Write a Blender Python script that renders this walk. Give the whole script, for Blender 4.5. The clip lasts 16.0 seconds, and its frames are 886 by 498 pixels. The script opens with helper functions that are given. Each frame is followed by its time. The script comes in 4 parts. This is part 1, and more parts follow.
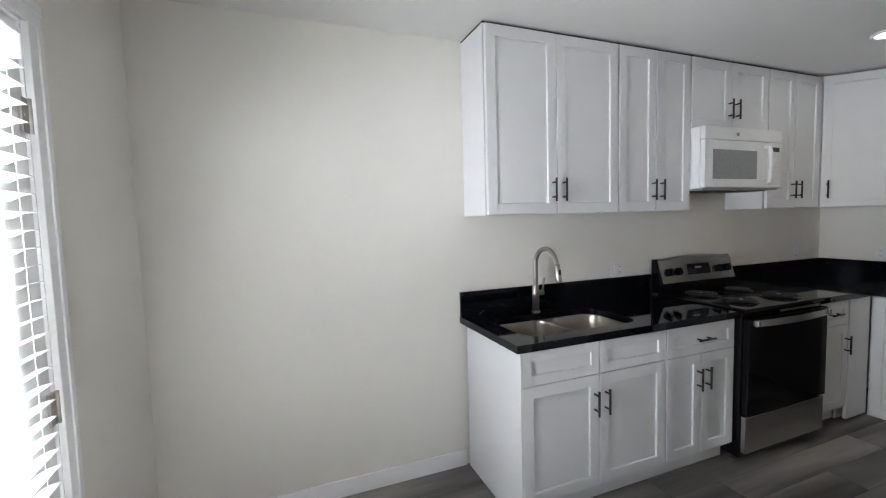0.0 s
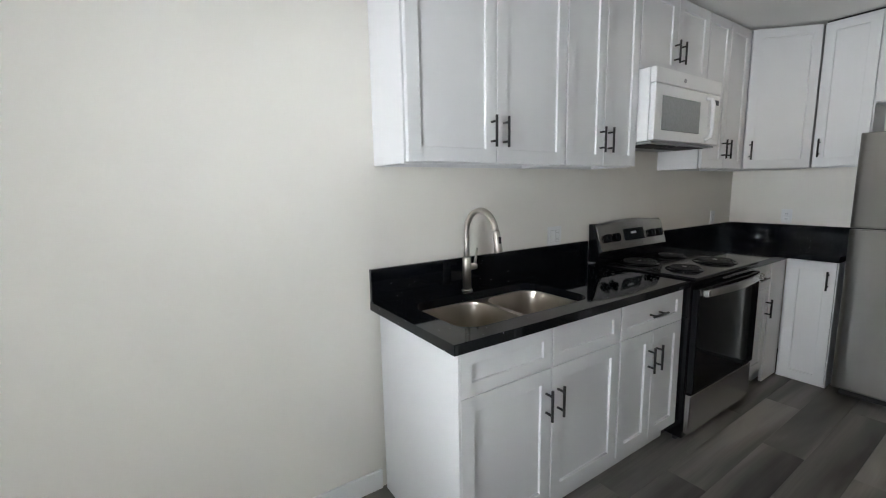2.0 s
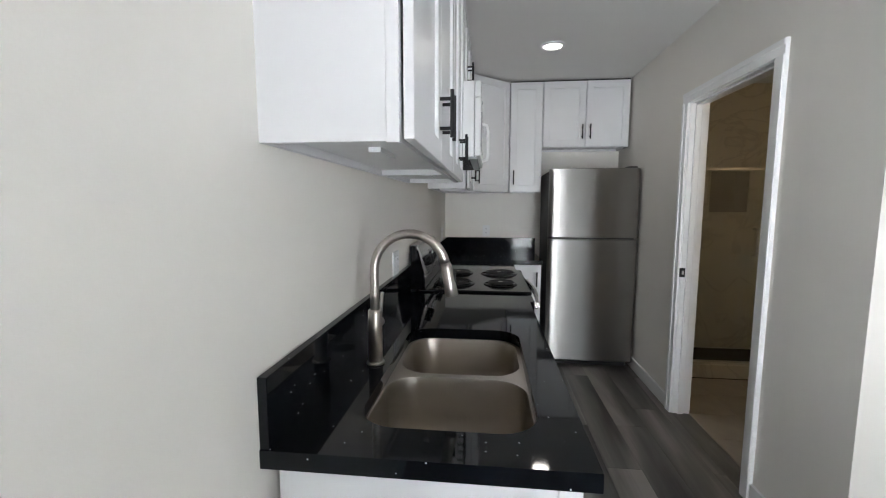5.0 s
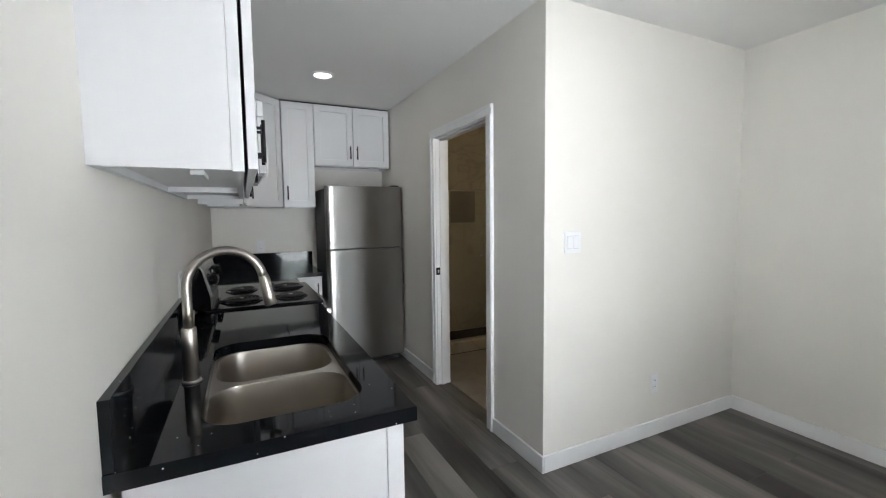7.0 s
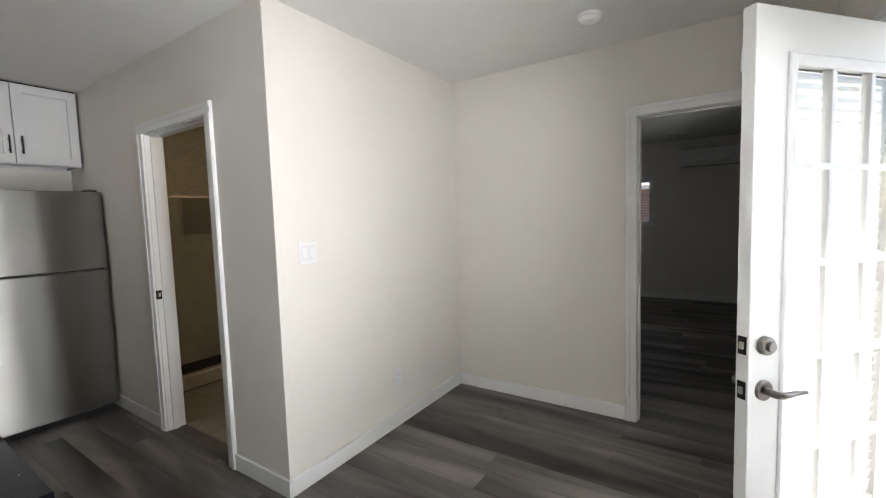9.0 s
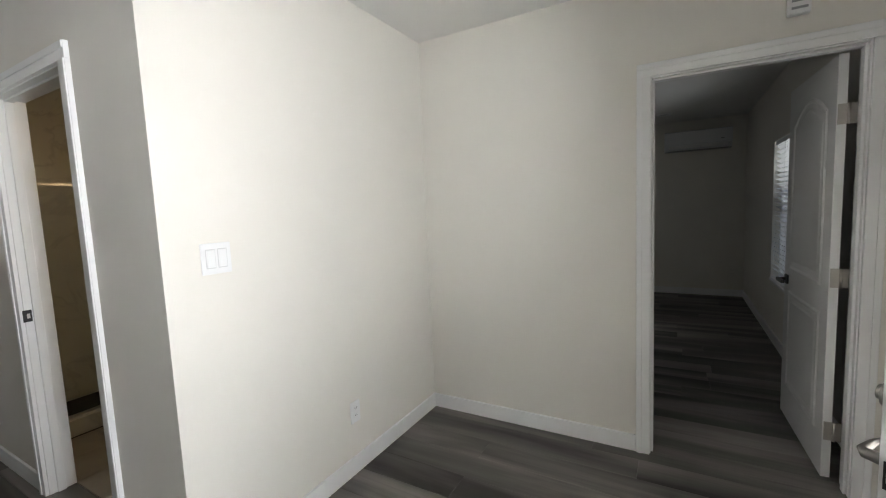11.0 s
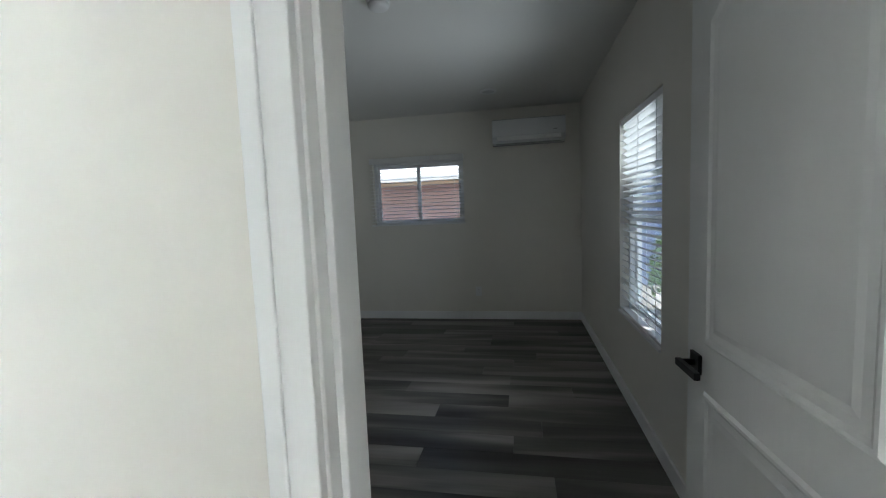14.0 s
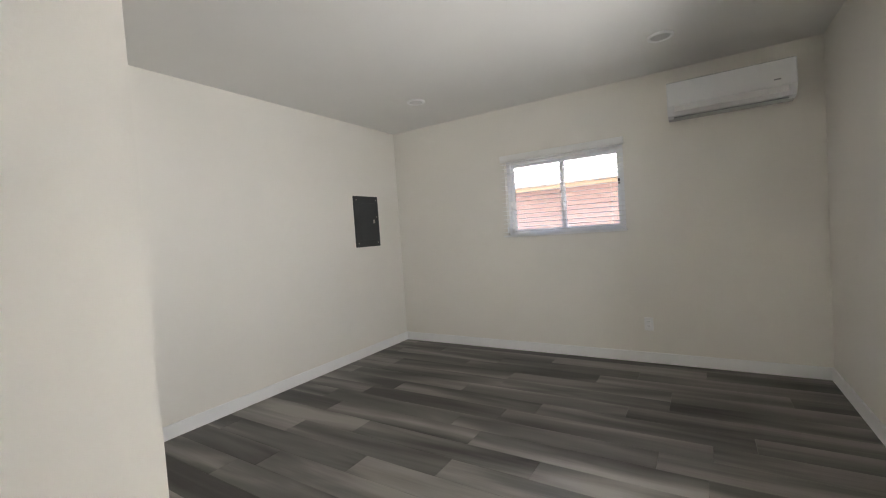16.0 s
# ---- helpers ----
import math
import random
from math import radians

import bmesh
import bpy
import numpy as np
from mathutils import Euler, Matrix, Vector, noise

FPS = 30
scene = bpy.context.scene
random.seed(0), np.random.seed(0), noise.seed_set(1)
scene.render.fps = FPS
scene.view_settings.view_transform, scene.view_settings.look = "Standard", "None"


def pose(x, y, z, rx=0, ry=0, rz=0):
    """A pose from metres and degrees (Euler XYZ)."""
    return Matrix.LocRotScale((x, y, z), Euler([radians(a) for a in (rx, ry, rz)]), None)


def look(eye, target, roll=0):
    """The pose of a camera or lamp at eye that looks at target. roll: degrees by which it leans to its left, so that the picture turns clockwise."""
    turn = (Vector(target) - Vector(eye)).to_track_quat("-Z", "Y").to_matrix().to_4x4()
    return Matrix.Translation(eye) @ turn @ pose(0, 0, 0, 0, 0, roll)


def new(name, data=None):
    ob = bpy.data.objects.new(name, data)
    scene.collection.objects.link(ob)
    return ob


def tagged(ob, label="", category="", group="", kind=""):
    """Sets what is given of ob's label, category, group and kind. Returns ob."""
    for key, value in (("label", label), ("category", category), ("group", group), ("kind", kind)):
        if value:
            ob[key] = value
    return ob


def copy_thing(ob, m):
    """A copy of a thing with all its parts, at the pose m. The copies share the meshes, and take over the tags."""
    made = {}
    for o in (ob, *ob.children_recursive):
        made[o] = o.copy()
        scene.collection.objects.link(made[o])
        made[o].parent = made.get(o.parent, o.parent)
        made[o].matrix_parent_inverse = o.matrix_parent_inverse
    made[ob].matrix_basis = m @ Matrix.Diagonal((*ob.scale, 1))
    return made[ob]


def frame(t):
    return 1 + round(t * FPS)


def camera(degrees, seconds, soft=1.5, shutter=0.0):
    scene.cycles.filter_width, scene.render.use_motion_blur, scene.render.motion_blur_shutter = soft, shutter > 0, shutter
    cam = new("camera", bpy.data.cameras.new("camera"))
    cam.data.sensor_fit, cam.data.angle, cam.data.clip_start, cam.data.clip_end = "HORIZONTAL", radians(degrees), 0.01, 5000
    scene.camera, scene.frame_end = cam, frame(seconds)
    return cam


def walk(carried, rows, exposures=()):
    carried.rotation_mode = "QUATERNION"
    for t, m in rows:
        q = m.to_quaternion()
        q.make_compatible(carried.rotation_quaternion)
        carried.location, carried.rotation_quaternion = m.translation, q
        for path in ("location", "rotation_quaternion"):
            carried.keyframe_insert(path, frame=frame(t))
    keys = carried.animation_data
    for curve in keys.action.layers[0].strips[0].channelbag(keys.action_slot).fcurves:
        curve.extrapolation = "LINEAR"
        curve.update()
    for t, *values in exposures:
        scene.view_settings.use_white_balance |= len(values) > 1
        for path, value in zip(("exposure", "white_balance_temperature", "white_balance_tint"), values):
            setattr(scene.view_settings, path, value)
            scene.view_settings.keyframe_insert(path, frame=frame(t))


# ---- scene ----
EXPOSURES = [(0.0, 1.2, 6250, 12), (0.5, 1.25, 6300, 11), (1.0, 1.5, 6300, 10), (1.5, 1.45, 6300, 10), (2.0, 1.25, 6300, 10), (3.2, 1.25, 6250, 8), (5.5, 1.15, 6300, 12), (8.0, 1.2, 6250, 10), (9.0, 1.1, 6650, 12), (10.8, 1.15, 6650, 11), (11.3, 1.2, 6350, 11), (12.0, 1.45, 6250, 12), (13.0, 1.75, 6150, 9), (14.0, 2.2, 6050, 6), (14.5, 2.9, 6550, 8), (15.0, 3.6, 6850, 12), (16.0, 4.0, 6950, 14)]
cam = camera(93.8, 16.0, soft=1.1)
PATH = [
    (0, (2.231, -0.96, 1.489), (0.371, -0.238, 1.349), -1.6),
    (0.5, (2.092, -0.968, 1.432), (0.26, -0.196, 1.21), -1.8),
    (1, (1.955, -0.926, 1.424), (0.167, -0.071, 1.152), -1.5),
    (1.5, (1.814, -0.82, 1.421), (0.08, 0.136, 1.139), -1.1),
    (2, (1.672, -0.722, 1.407), (0.027, 0.378, 1.117), -1.1),
    (2.5, (1.433, -0.639, 1.41), (-0.098, 0.614, 1.117), -1.1),
    (3, (1.206, -0.553, 1.399), (-0.185, 0.854, 1.102), -1.0),
    (3.2, (1.105, -0.514, 1.397), (-0.222, 0.953, 1.099), -0.9),
    (5.3, (0.388, -0.794, 1.388), (0.359, 1.196, 1.19), -0.0),
    (5.5, (0.367, -0.849, 1.396), (0.446, 1.14, 1.206), -0.1),
    (6, (0.309, -0.908, 1.407), (0.655, 1.053, 1.229), -0.4),
    (6.5, (0.251, -0.927, 1.405), (0.851, 0.973, 1.234), -0.5),
    (7, (0.262, -0.962, 1.399), (1.129, 0.833, 1.244), -0.7),
    (7.5, (0.281, -0.995, 1.409), (1.411, 0.648, 1.267), -0.9),
    (8, (0.32, -1.014, 1.406), (1.699, 0.429, 1.277), -1.2),
    (8.5, (0.379, -1.039, 1.411), (1.958, 0.181, 1.281), -1.5),
    (8.7, (0.4, -1.057, 1.415), (2.039, 0.081, 1.28), -1.6),
    (10.8, (0.85, -0.845, 1.389), (2.564, 0.171, 1.209), -2.3),
    (11, (0.946, -0.753, 1.399), (2.676, 0.232, 1.208), -2.5),
    (11.5, (1.226, -0.64, 1.383), (3.025, 0.209, 1.175), -2.6),
    (12, (1.561, -0.636, 1.38), (3.449, -0.005, 1.175), -2.7),
    (12.5, (1.88, -0.712, 1.371), (3.815, -0.243, 1.171), -2.4),
    (13, (2.213, -0.718, 1.39), (4.183, -0.423, 1.201), -2.6),
    (13.5, (2.574, -0.797, 1.385), (4.547, -0.523, 1.194), -2.4),
    (14, (2.947, -0.862, 1.33), (4.906, -0.494, 1.151), -2.3),
    (14.5, (3.292, -0.865, 1.308), (5.209, -0.317, 1.157), -2.5),
    (15, (3.583, -0.86, 1.306), (5.432, -0.108, 1.174), -3.0),
    (15.5, (3.793, -0.798, 1.309), (5.55, 0.149, 1.201), -3.7),
    (16, (3.93, -0.774, 1.269), (5.624, 0.287, 1.192), -3.9),
]
walk(cam, [(t, look(eye, target, roll)) for t, eye, target, roll in PATH], EXPOSURES)

# ---- world, sun, large lights ----
world = bpy.data.worlds.new("sky")
scene.world = world
world.use_nodes = True
wn = world.node_tree.nodes
sky = wn.new("ShaderNodeTexSky")
sky.sky_type, sky.sun_disc = "NISHITA", False
SUN = Vector((-0.35, -1.0, 1.37)).normalized()
sky.sun_elevation = math.asin(SUN.z)
sky.sun_rotation = math.atan2(SUN.x, SUN.y)
world.node_tree.links.new(sky.outputs[0], wn["Background"].inputs[0])
wn["Background"].inputs[1].default_value = 0.10

sun = new("sun", bpy.data.lights.new("sun", "SUN"))
sun.data.energy, sun.data.angle, sun.data.color = 2.6, radians(0.5), (1.0, 0.95, 0.87)
sun.matrix_world = look((-3, -9, 12), Vector((-3, -9, 12)) - SUN)


def area(name, eye, target, w, h, power, color=(1, 1, 1)):
    lamp = new(name, bpy.data.lights.new(name, "AREA"))
    lamp.data.shape, lamp.data.size, lamp.data.size_y = "RECTANGLE", w, h
    lamp.data.energy, lamp.data.color = power, color
    lamp.matrix_world = look(eye, target)
    return lamp


# daylight before the entry door, in the closed glazed door and in the bedroom window
area("entry_daylight", (2.15, -2.45, 1.45), (1.45, 0.0, 0.70), 1.1, 2.0, 3.5, (0.88, 0.97, 1.0))
# added unseen fill behind the open leaf, to brighten the wall round the bedroom door
area("leaf_fill_lamp", (2.44, -1.40, 1.05), (3.09, -0.64, 1.02), 0.56, 1.60, 4.5, (1.0, 0.97, 0.92))
area("french_door_daylight", (1.26, -1.92, 1.15), (1.55, 0.0, 0.36), 0.74, 1.70, 55, (0.95, 0.975, 1.0))
window_lamp = area("bedroom_window_daylight", (5.73, -1.546, 1.24), (5.67, 0.6, 1.55), 0.62, 1.26, 2.0, (0.92, 0.97, 1.0))
window_lamp.data.spread = radians(130)

# ---- materials ----


def mat(name, color, rough=0.5, metal=0.0, var=0.06, scale=3.0, bump=0.0, bscale=200.0, stretch=(1, 1, 1), coat=0.0, emit=None, rvar=0.0, ior=1.45):
    m = bpy.data.materials.new(name)
    m.use_nodes = True
    nt = m.node_tree
    n, l = nt.nodes, nt.links
    b = n["Principled BSDF"]
    b.inputs["Roughness"].default_value, b.inputs["Metallic"].default_value = rough, metal
    b.inputs["Coat Weight"].default_value, b.inputs["IOR"].default_value = coat, ior
    tc, mp = n.new("ShaderNodeTexCoord"), n.new("ShaderNodeMapping")
    mp.inputs["Scale"].default_value = stretch
    l.new(tc.outputs["Object"], mp.inputs[0])
    nz = n.new("ShaderNodeTexNoise")
    nz.inputs["Scale"].default_value, nz.inputs["Detail"].default_value = scale, 6
    l.new(mp.outputs[0], nz.inputs["Vector"])
    cr = n.new("ShaderNodeValToRGB")
    cr.color_ramp.elements[0].position, cr.color_ramp.elements[1].position = 0.3, 0.7
    cr.color_ramp.elements[0].color = (*[c * (1 - var) for c in color], 1)
    cr.color_ramp.elements[1].color = (*[min(1, c * (1 + var)) for c in color], 1)
    l.new(nz.outputs["Fac"], cr.inputs[0])
    l.new(cr.outputs[0], b.inputs["Base Color"])
    if rvar:
        mr = n.new("ShaderNodeMapRange")
        mr.inputs["To Min"].default_value, mr.inputs["To Max"].default_value = rough - rvar, rough + rvar
        l.new(nz.outputs["Fac"], mr.inputs["Value"])
        l.new(mr.outputs[0], b.inputs["Roughness"])
    if bump:
        n2, bp = n.new("ShaderNodeTexNoise"), n.new("ShaderNodeBump")
        n2.inputs["Scale"].default_value, n2.inputs["Detail"].default_value = bscale, 3
        bp.inputs["Strength"].default_value, bp.inputs["Distance"].default_value = bump, 0.002
        l.new(mp.outputs[0], n2.inputs["Vector"])
        l.new(n2.outputs["Fac"], bp.inputs["Height"])
        l.new(bp.outputs[0], b.inputs["Normal"])
    if emit:
        b.inputs["Emission Color"].default_value, b.inputs["Emission Strength"].default_value = (*emit[0], 1), emit[1]
    return m


M_WALL = mat("wall_paint", (0.80, 0.772, 0.718), 0.55, var=0.02, scale=1.2, bump=0.10, bscale=190)
M_CEIL = mat("ceiling_paint", (0.78, 0.77, 0.745), 0.7, var=0.02, scale=1.0, bump=0.3, bscale=120)
M_TRIM = mat("trim_paint", (0.86, 0.86, 0.86), 0.32, var=0.015, scale=4, bump=0.04, bscale=60)
M_CAB = mat("cabinet_paint", (0.70, 0.70, 0.71), 0.34, var=0.012, scale=2, bump=0.03, bscale=90)
M_DOOR = mat("door_paint", (0.82, 0.82, 0.81), 0.35, var=0.015, scale=3, bump=0.15, bscale=80, stretch=(1, 1, 0.08))
M_PLASTIC = mat("white_plastic", (0.82, 0.82, 0.82), 0.3, var=0.01, scale=5)
M_BLIND = mat("blind_slat", (0.86, 0.86, 0.86), 0.4, var=0.02, scale=6)
bt = M_BLIND.node_tree
tr, mx = bt.nodes.new("ShaderNodeBsdfTranslucent"), bt.nodes.new("ShaderNodeMixShader")
tr.inputs[0].default_value = (0.92, 0.92, 0.90, 1)
mx.inputs[0].default_value = 0.30
bt.links.new(bt.nodes["Principled BSDF"].outputs[0], mx.inputs[1])
bt.links.new(tr.outputs[0], mx.inputs[2])
bt.links.new(mx.outputs[0], bt.nodes["Material Output"].inputs[0])
M_VINYL = mat("window_vinyl", (0.84, 0.85, 0.86), 0.35, var=0.02, scale=6)
M_BLACK = mat("black_metal", (0.012, 0.012, 0.013), 0.38, var=0.1, scale=20)
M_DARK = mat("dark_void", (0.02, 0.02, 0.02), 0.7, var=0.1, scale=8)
M_ENAMEL = mat("black_enamel", (0.006, 0.006, 0.007), 0.10, var=0.1, scale=4, ior=1.33)
M_OVEN = mat("oven_glass", (0.004, 0.004, 0.005), 0.05, var=0.1, scale=4, ior=1.33)
M_COIL = mat("coil_iron", (0.02, 0.019, 0.018), 0.55, var=0.3, scale=40)
M_STEEL = mat("brushed_steel", (0.52, 0.51, 0.50), 0.27, metal=1.0, var=0.02, scale=6)
M_FRIDGE = mat("fridge_steel", (0.34, 0.332, 0.32), 0.29, metal=1.0, var=0.05, scale=2.2, bump=0.25, bscale=2.2, stretch=(2.2, 2.2, 0.3), rvar=0.03)
tg = M_FRIDGE.node_tree.nodes.new("ShaderNodeTangent")
tg.direction_type, tg.axis = "RADIAL", "Z"
M_FRIDGE.node_tree.links.new(tg.outputs[0], M_FRIDGE.node_tree.nodes["Principled BSDF"].inputs["Tangent"])
M_FRIDGE.node_tree.nodes["Principled BSDF"].inputs["Anisotropic"].default_value = 1.0
M_FRIDGE.node_tree.nodes["Principled BSDF"].inputs["Anisotropic Rotation"].default_value = 0.25
M_SINK = mat("sink_steel", (0.53, 0.485, 0.43), 0.30, metal=1.0, var=0.02, scale=8)
M_NICKEL = mat("satin_nickel", (0.50, 0.47, 0.43), 0.34, metal=1.0, var=0.05, scale=12)
M_BRONZE = mat("aged_nickel", (0.30, 0.285, 0.27), 0.28, metal=1.0, var=0.1, scale=20)
M_FSIDE = mat("fridge_side", (0.05, 0.05, 0.052), 0.5, var=0.08, scale=30, bump=0.1, bscale=300)
M_PANEL = mat("panel_grey", (0.045, 0.048, 0.05), 0.45, var=0.08, scale=10)
M_AC = mat("air_conditioner_plastic", (0.80, 0.81, 0.82), 0.06, var=0.01, scale=3, coat=0.6)
M_ACGREY = mat("vent_grey", (0.32, 0.33, 0.34), 0.45, var=0.05, scale=8)
M_MWWIN = mat("microwave_window", (0.30, 0.31, 0.31), 0.15, var=0.08, scale=60, coat=0.4)
M_LCD = mat("display_black", (0.015, 0.02, 0.022), 0.08, var=0.1, scale=10)
M_CONCRETE = mat("concrete", (0.25, 0.24, 0.225), 0.85, var=0.14, scale=1.5, bump=0.4, bscale=60)
M_STUCCO = mat("pink_stucco", (0.56, 0.38, 0.34), 0.9, var=0.08, scale=2, bump=0.5, bscale=50)
M_FASCIA = mat("orange_fascia", (0.66, 0.46, 0.30), 0.7, var=0.1, scale=4)
M_ROOFING = mat("pale_roofing", (0.70, 0.69, 0.67), 0.8, var=0.1, scale=5)
M_SIDING = mat("blue_siding", (0.15, 0.19, 0.32), 0.7, var=0.08, scale=3)
M_LEAF = mat("leaf_green", (0.11, 0.20, 0.03), 0.5, var=0.45, scale=9)
M_BARK = mat("bark", (0.12, 0.08, 0.05), 0.9, var=0.3, scale=30)
M_TILE = mat("bath_tile", (0.36, 0.32, 0.27), 0.45, var=0.1, scale=6, bump=0.05, bscale=80)
M_GROUT = mat("grout", (0.30, 0.28, 0.25), 0.9, var=0.1, scale=30)
M_LAMP_ON = mat("lamp_lens", (0.9, 0.9, 0.9), 0.4, var=0.01, emit=((1.0, 0.95, 0.87), 4.0))
M_LAMP_OFF = mat("lamp_lens_off", (0.62, 0.62, 0.62), 0.35, var=0.02)
M_BULB = mat("warm_bulb", (0.9, 0.8, 0.6), 0.4, var=0.01, emit=((1.0, 0.76, 0.44), 17.0))
M_RUBBER = mat("weather_seal", (0.10, 0.10, 0.10), 0.8, var=0.1, scale=20)


def glass_material(name, tint):
    m = bpy.data.materials.new(name)
    m.use_nodes = True
    b = m.node_tree.nodes["Principled BSDF"]
    b.inputs["Base Color"].default_value = (*tint, 1)
    b.inputs["Transmission Weight"].default_value, b.inputs["Roughness"].default_value, b.inputs["IOR"].default_value = 1.0, 0.01, 1.45
    return m


M_GLASS = glass_material("clear_glass", (0.96, 0.98, 0.97))


def quartz_material():
    m = mat("black_quartz", (0.004, 0.005, 0.007), 0.05, var=0.35, scale=120, ior=1.38)
    n, l = m.node_tree.nodes, m.node_tree.links
    b = n["Principled BSDF"]
    tc, vo, cr = n.new("ShaderNodeTexCoord"), n.new("ShaderNodeTexVoronoi"), n.new("ShaderNodeValToRGB")
    vo.inputs["Scale"].default_value = 29
    l.new(tc.outputs["Object"], vo.inputs["Vector"])
    cr.color_ramp.elements[0].position, cr.color_ramp.elements[0].color = 0.042, (0.8, 0.82, 0.85, 1)
    cr.color_ramp.elements[1].position, cr.color_ramp.elements[1].color = 0.06, (0, 0, 0, 1)
    l.new(vo.outputs["Distance"], cr.inputs[0])
    old = b.inputs["Base Color"].links[0].from_socket
    mx = n.new("ShaderNodeMix")
    mx.data_type, mx.blend_type = "RGBA", "ADD"
    mx.inputs["Factor"].default_value = 1.0
    l.new(old, mx.inputs["A"])
    l.new(cr.outputs[0], mx.inputs["B"])
    l.new(mx.outputs["Result"], b.inputs["Base Color"])
    return m


M_QUARTZ = quartz_material()


def plank_material():
    m = bpy.data.materials.new("grey_vinyl_plank")
    m.use_nodes = True
    n, l = m.node_tree.nodes, m.node_tree.links
    b = n["Principled BSDF"]
    b.inputs["Roughness"].default_value = 0.42
    tc, oi = n.new("ShaderNodeTexCoord"), n.new("ShaderNodeObjectInfo")
    off = n.new("ShaderNodeVectorMath")
    off.operation = "MULTIPLY_ADD"
    cmb = n.new("ShaderNodeCombineXYZ")
    for i in range(3):
        l.new(oi.outputs["Random"], cmb.inputs[i])
    l.new(cmb.outputs[0], off.inputs[0])
    off.inputs[1].default_value = (37.0, 53.0, 0.0)
    l.new(tc.outputs["Object"], off.inputs[2])

    def grain(sx, sy, detail, dist):
        mp, nz = n.new("ShaderNodeMapping"), n.new("ShaderNodeTexNoise")
        mp.inputs["Scale"].default_value = (sx, sy, 1)
        nz.inputs["Scale"].default_value, nz.inputs["Detail"].default_value, nz.inputs["Distortion"].default_value = 1.0, detail, dist
        l.new(off.outputs[0], mp.inputs[0])
        l.new(mp.outputs[0], nz.inputs["Vector"])
        return nz.outputs["Fac"]

    band, fine = grain(4.5, 0.5, 3, 0.5), grain(90, 3, 5, 0.3)
    wide = n.new("ShaderNodeMath")
    wide.operation = "MULTIPLY_ADD"
    l.new(band, wide.inputs[0])
    wide.inputs[1].default_value, wide.inputs[2].default_value = 1.5, -0.24
    mix1 = n.new("ShaderNodeMath")
    mix1.operation = "MULTIPLY_ADD"
    l.new(fine, mix1.inputs[0])
    mix1.inputs[1].default_value = 0.16
    l.new(wide.outputs[0], mix1.inputs[2])
    mix2 = n.new("ShaderNodeMath")
    mix2.operation = "MULTIPLY_ADD"
    l.new(oi.outputs["Random"], mix2.inputs[0])
    mix2.inputs[1].default_value = 0.11
    l.new(mix1.outputs[0], mix2.inputs[2])
    cr = n.new("ShaderNodeValToRGB")
    e = cr.color_ramp.elements
    e[0].position, e[0].color = 0.40, (0.030, 0.026, 0.024, 1)
    e[1].position, e[1].color = 0.92, (0.29, 0.268, 0.244, 1)
    mid = cr.color_ramp.elements.new(0.66)
    mid.color = (0.125, 0.116, 0.107, 1)
    mr = n.new("ShaderNodeMapRange")
    l.new(mix2.outputs[0], cr.inputs[0])
    l.new(cr.outputs[0], b.inputs["Base Color"])
    l.new(fine, mr.inputs["Value"])
    mr.inputs["To Min"].default_value, mr.inputs["To Max"].default_value = 0.34, 0.54
    l.new(mr.outputs[0], b.inputs["Roughness"])
    bp = n.new("ShaderNodeBump")
    bp.inputs["Strength"].default_value, bp.inputs["Distance"].default_value = 0.12, 0.001
    l.new(fine, bp.inputs["Height"])
    l.new(bp.outputs[0], b.inputs["Normal"])
    return m


M_PLANK = plank_material()


def marble_material():
    m = mat("marble_tile", (0.62, 0.58, 0.50), 0.12, var=0.04, scale=2)
    n, l = m.node_tree.nodes, m.node_tree.links
    b = n["Principled BSDF"]
    tc, nz, cr = n.new("ShaderNodeTexCoord"), n.new("ShaderNodeTexNoise"), n.new("ShaderNodeValToRGB")
    nz.inputs["Scale"].default_value, nz.inputs["Detail"].default_value, nz.inputs["Distortion"].default_value = 2.2, 8, 1.5
    l.new(tc.outputs["Object"], nz.inputs["Vector"])
    e = cr.color_ramp.elements
    e[0].position, e[0].color = 0.47, (0.62, 0.58, 0.50, 1)
    e[1].position, e[1].color = 0.53, (0.62, 0.58, 0.50, 1)
    v = cr.color_ramp.elements.new(0.50)
    v.color = (0.52, 0.48, 0.42, 1)
    l.new(nz.outputs["Fac"], cr.inputs[0])
    l.new(cr.outputs[0], b.inputs["Base Color"])
    return m


M_MARBLE = marble_material()

# ---- mesh helpers ----


def box(bm, x0, x1, y0, y1, z0, z1, bev=0.0, m=None):
    t = bmesh.new()
    bmesh.ops.create_cube(t, size=1.0)
    for v in t.verts:
        v.co = Vector((x0 + (v.co.x + 0.5) * (x1 - x0), y0 + (v.co.y + 0.5) * (y1 - y0), z0 + (v.co.z + 0.5) * (z1 - z0)))
    if bev:
        bmesh.ops.bevel(t, geom=t.edges[:], offset=bev, segments=2, affect="EDGES", profile=0.5)
    if m is not None:
        bmesh.ops.transform(t, matrix=m, verts=t.verts)
    me = bpy.data.meshes.new("tmp")
    t.to_mesh(me)
    t.free()
    bm.from_mesh(me)
    bpy.data.meshes.remove(me)
    return bm


def abox(*a, **k):
    return box(bmesh.new(), *a, **k)


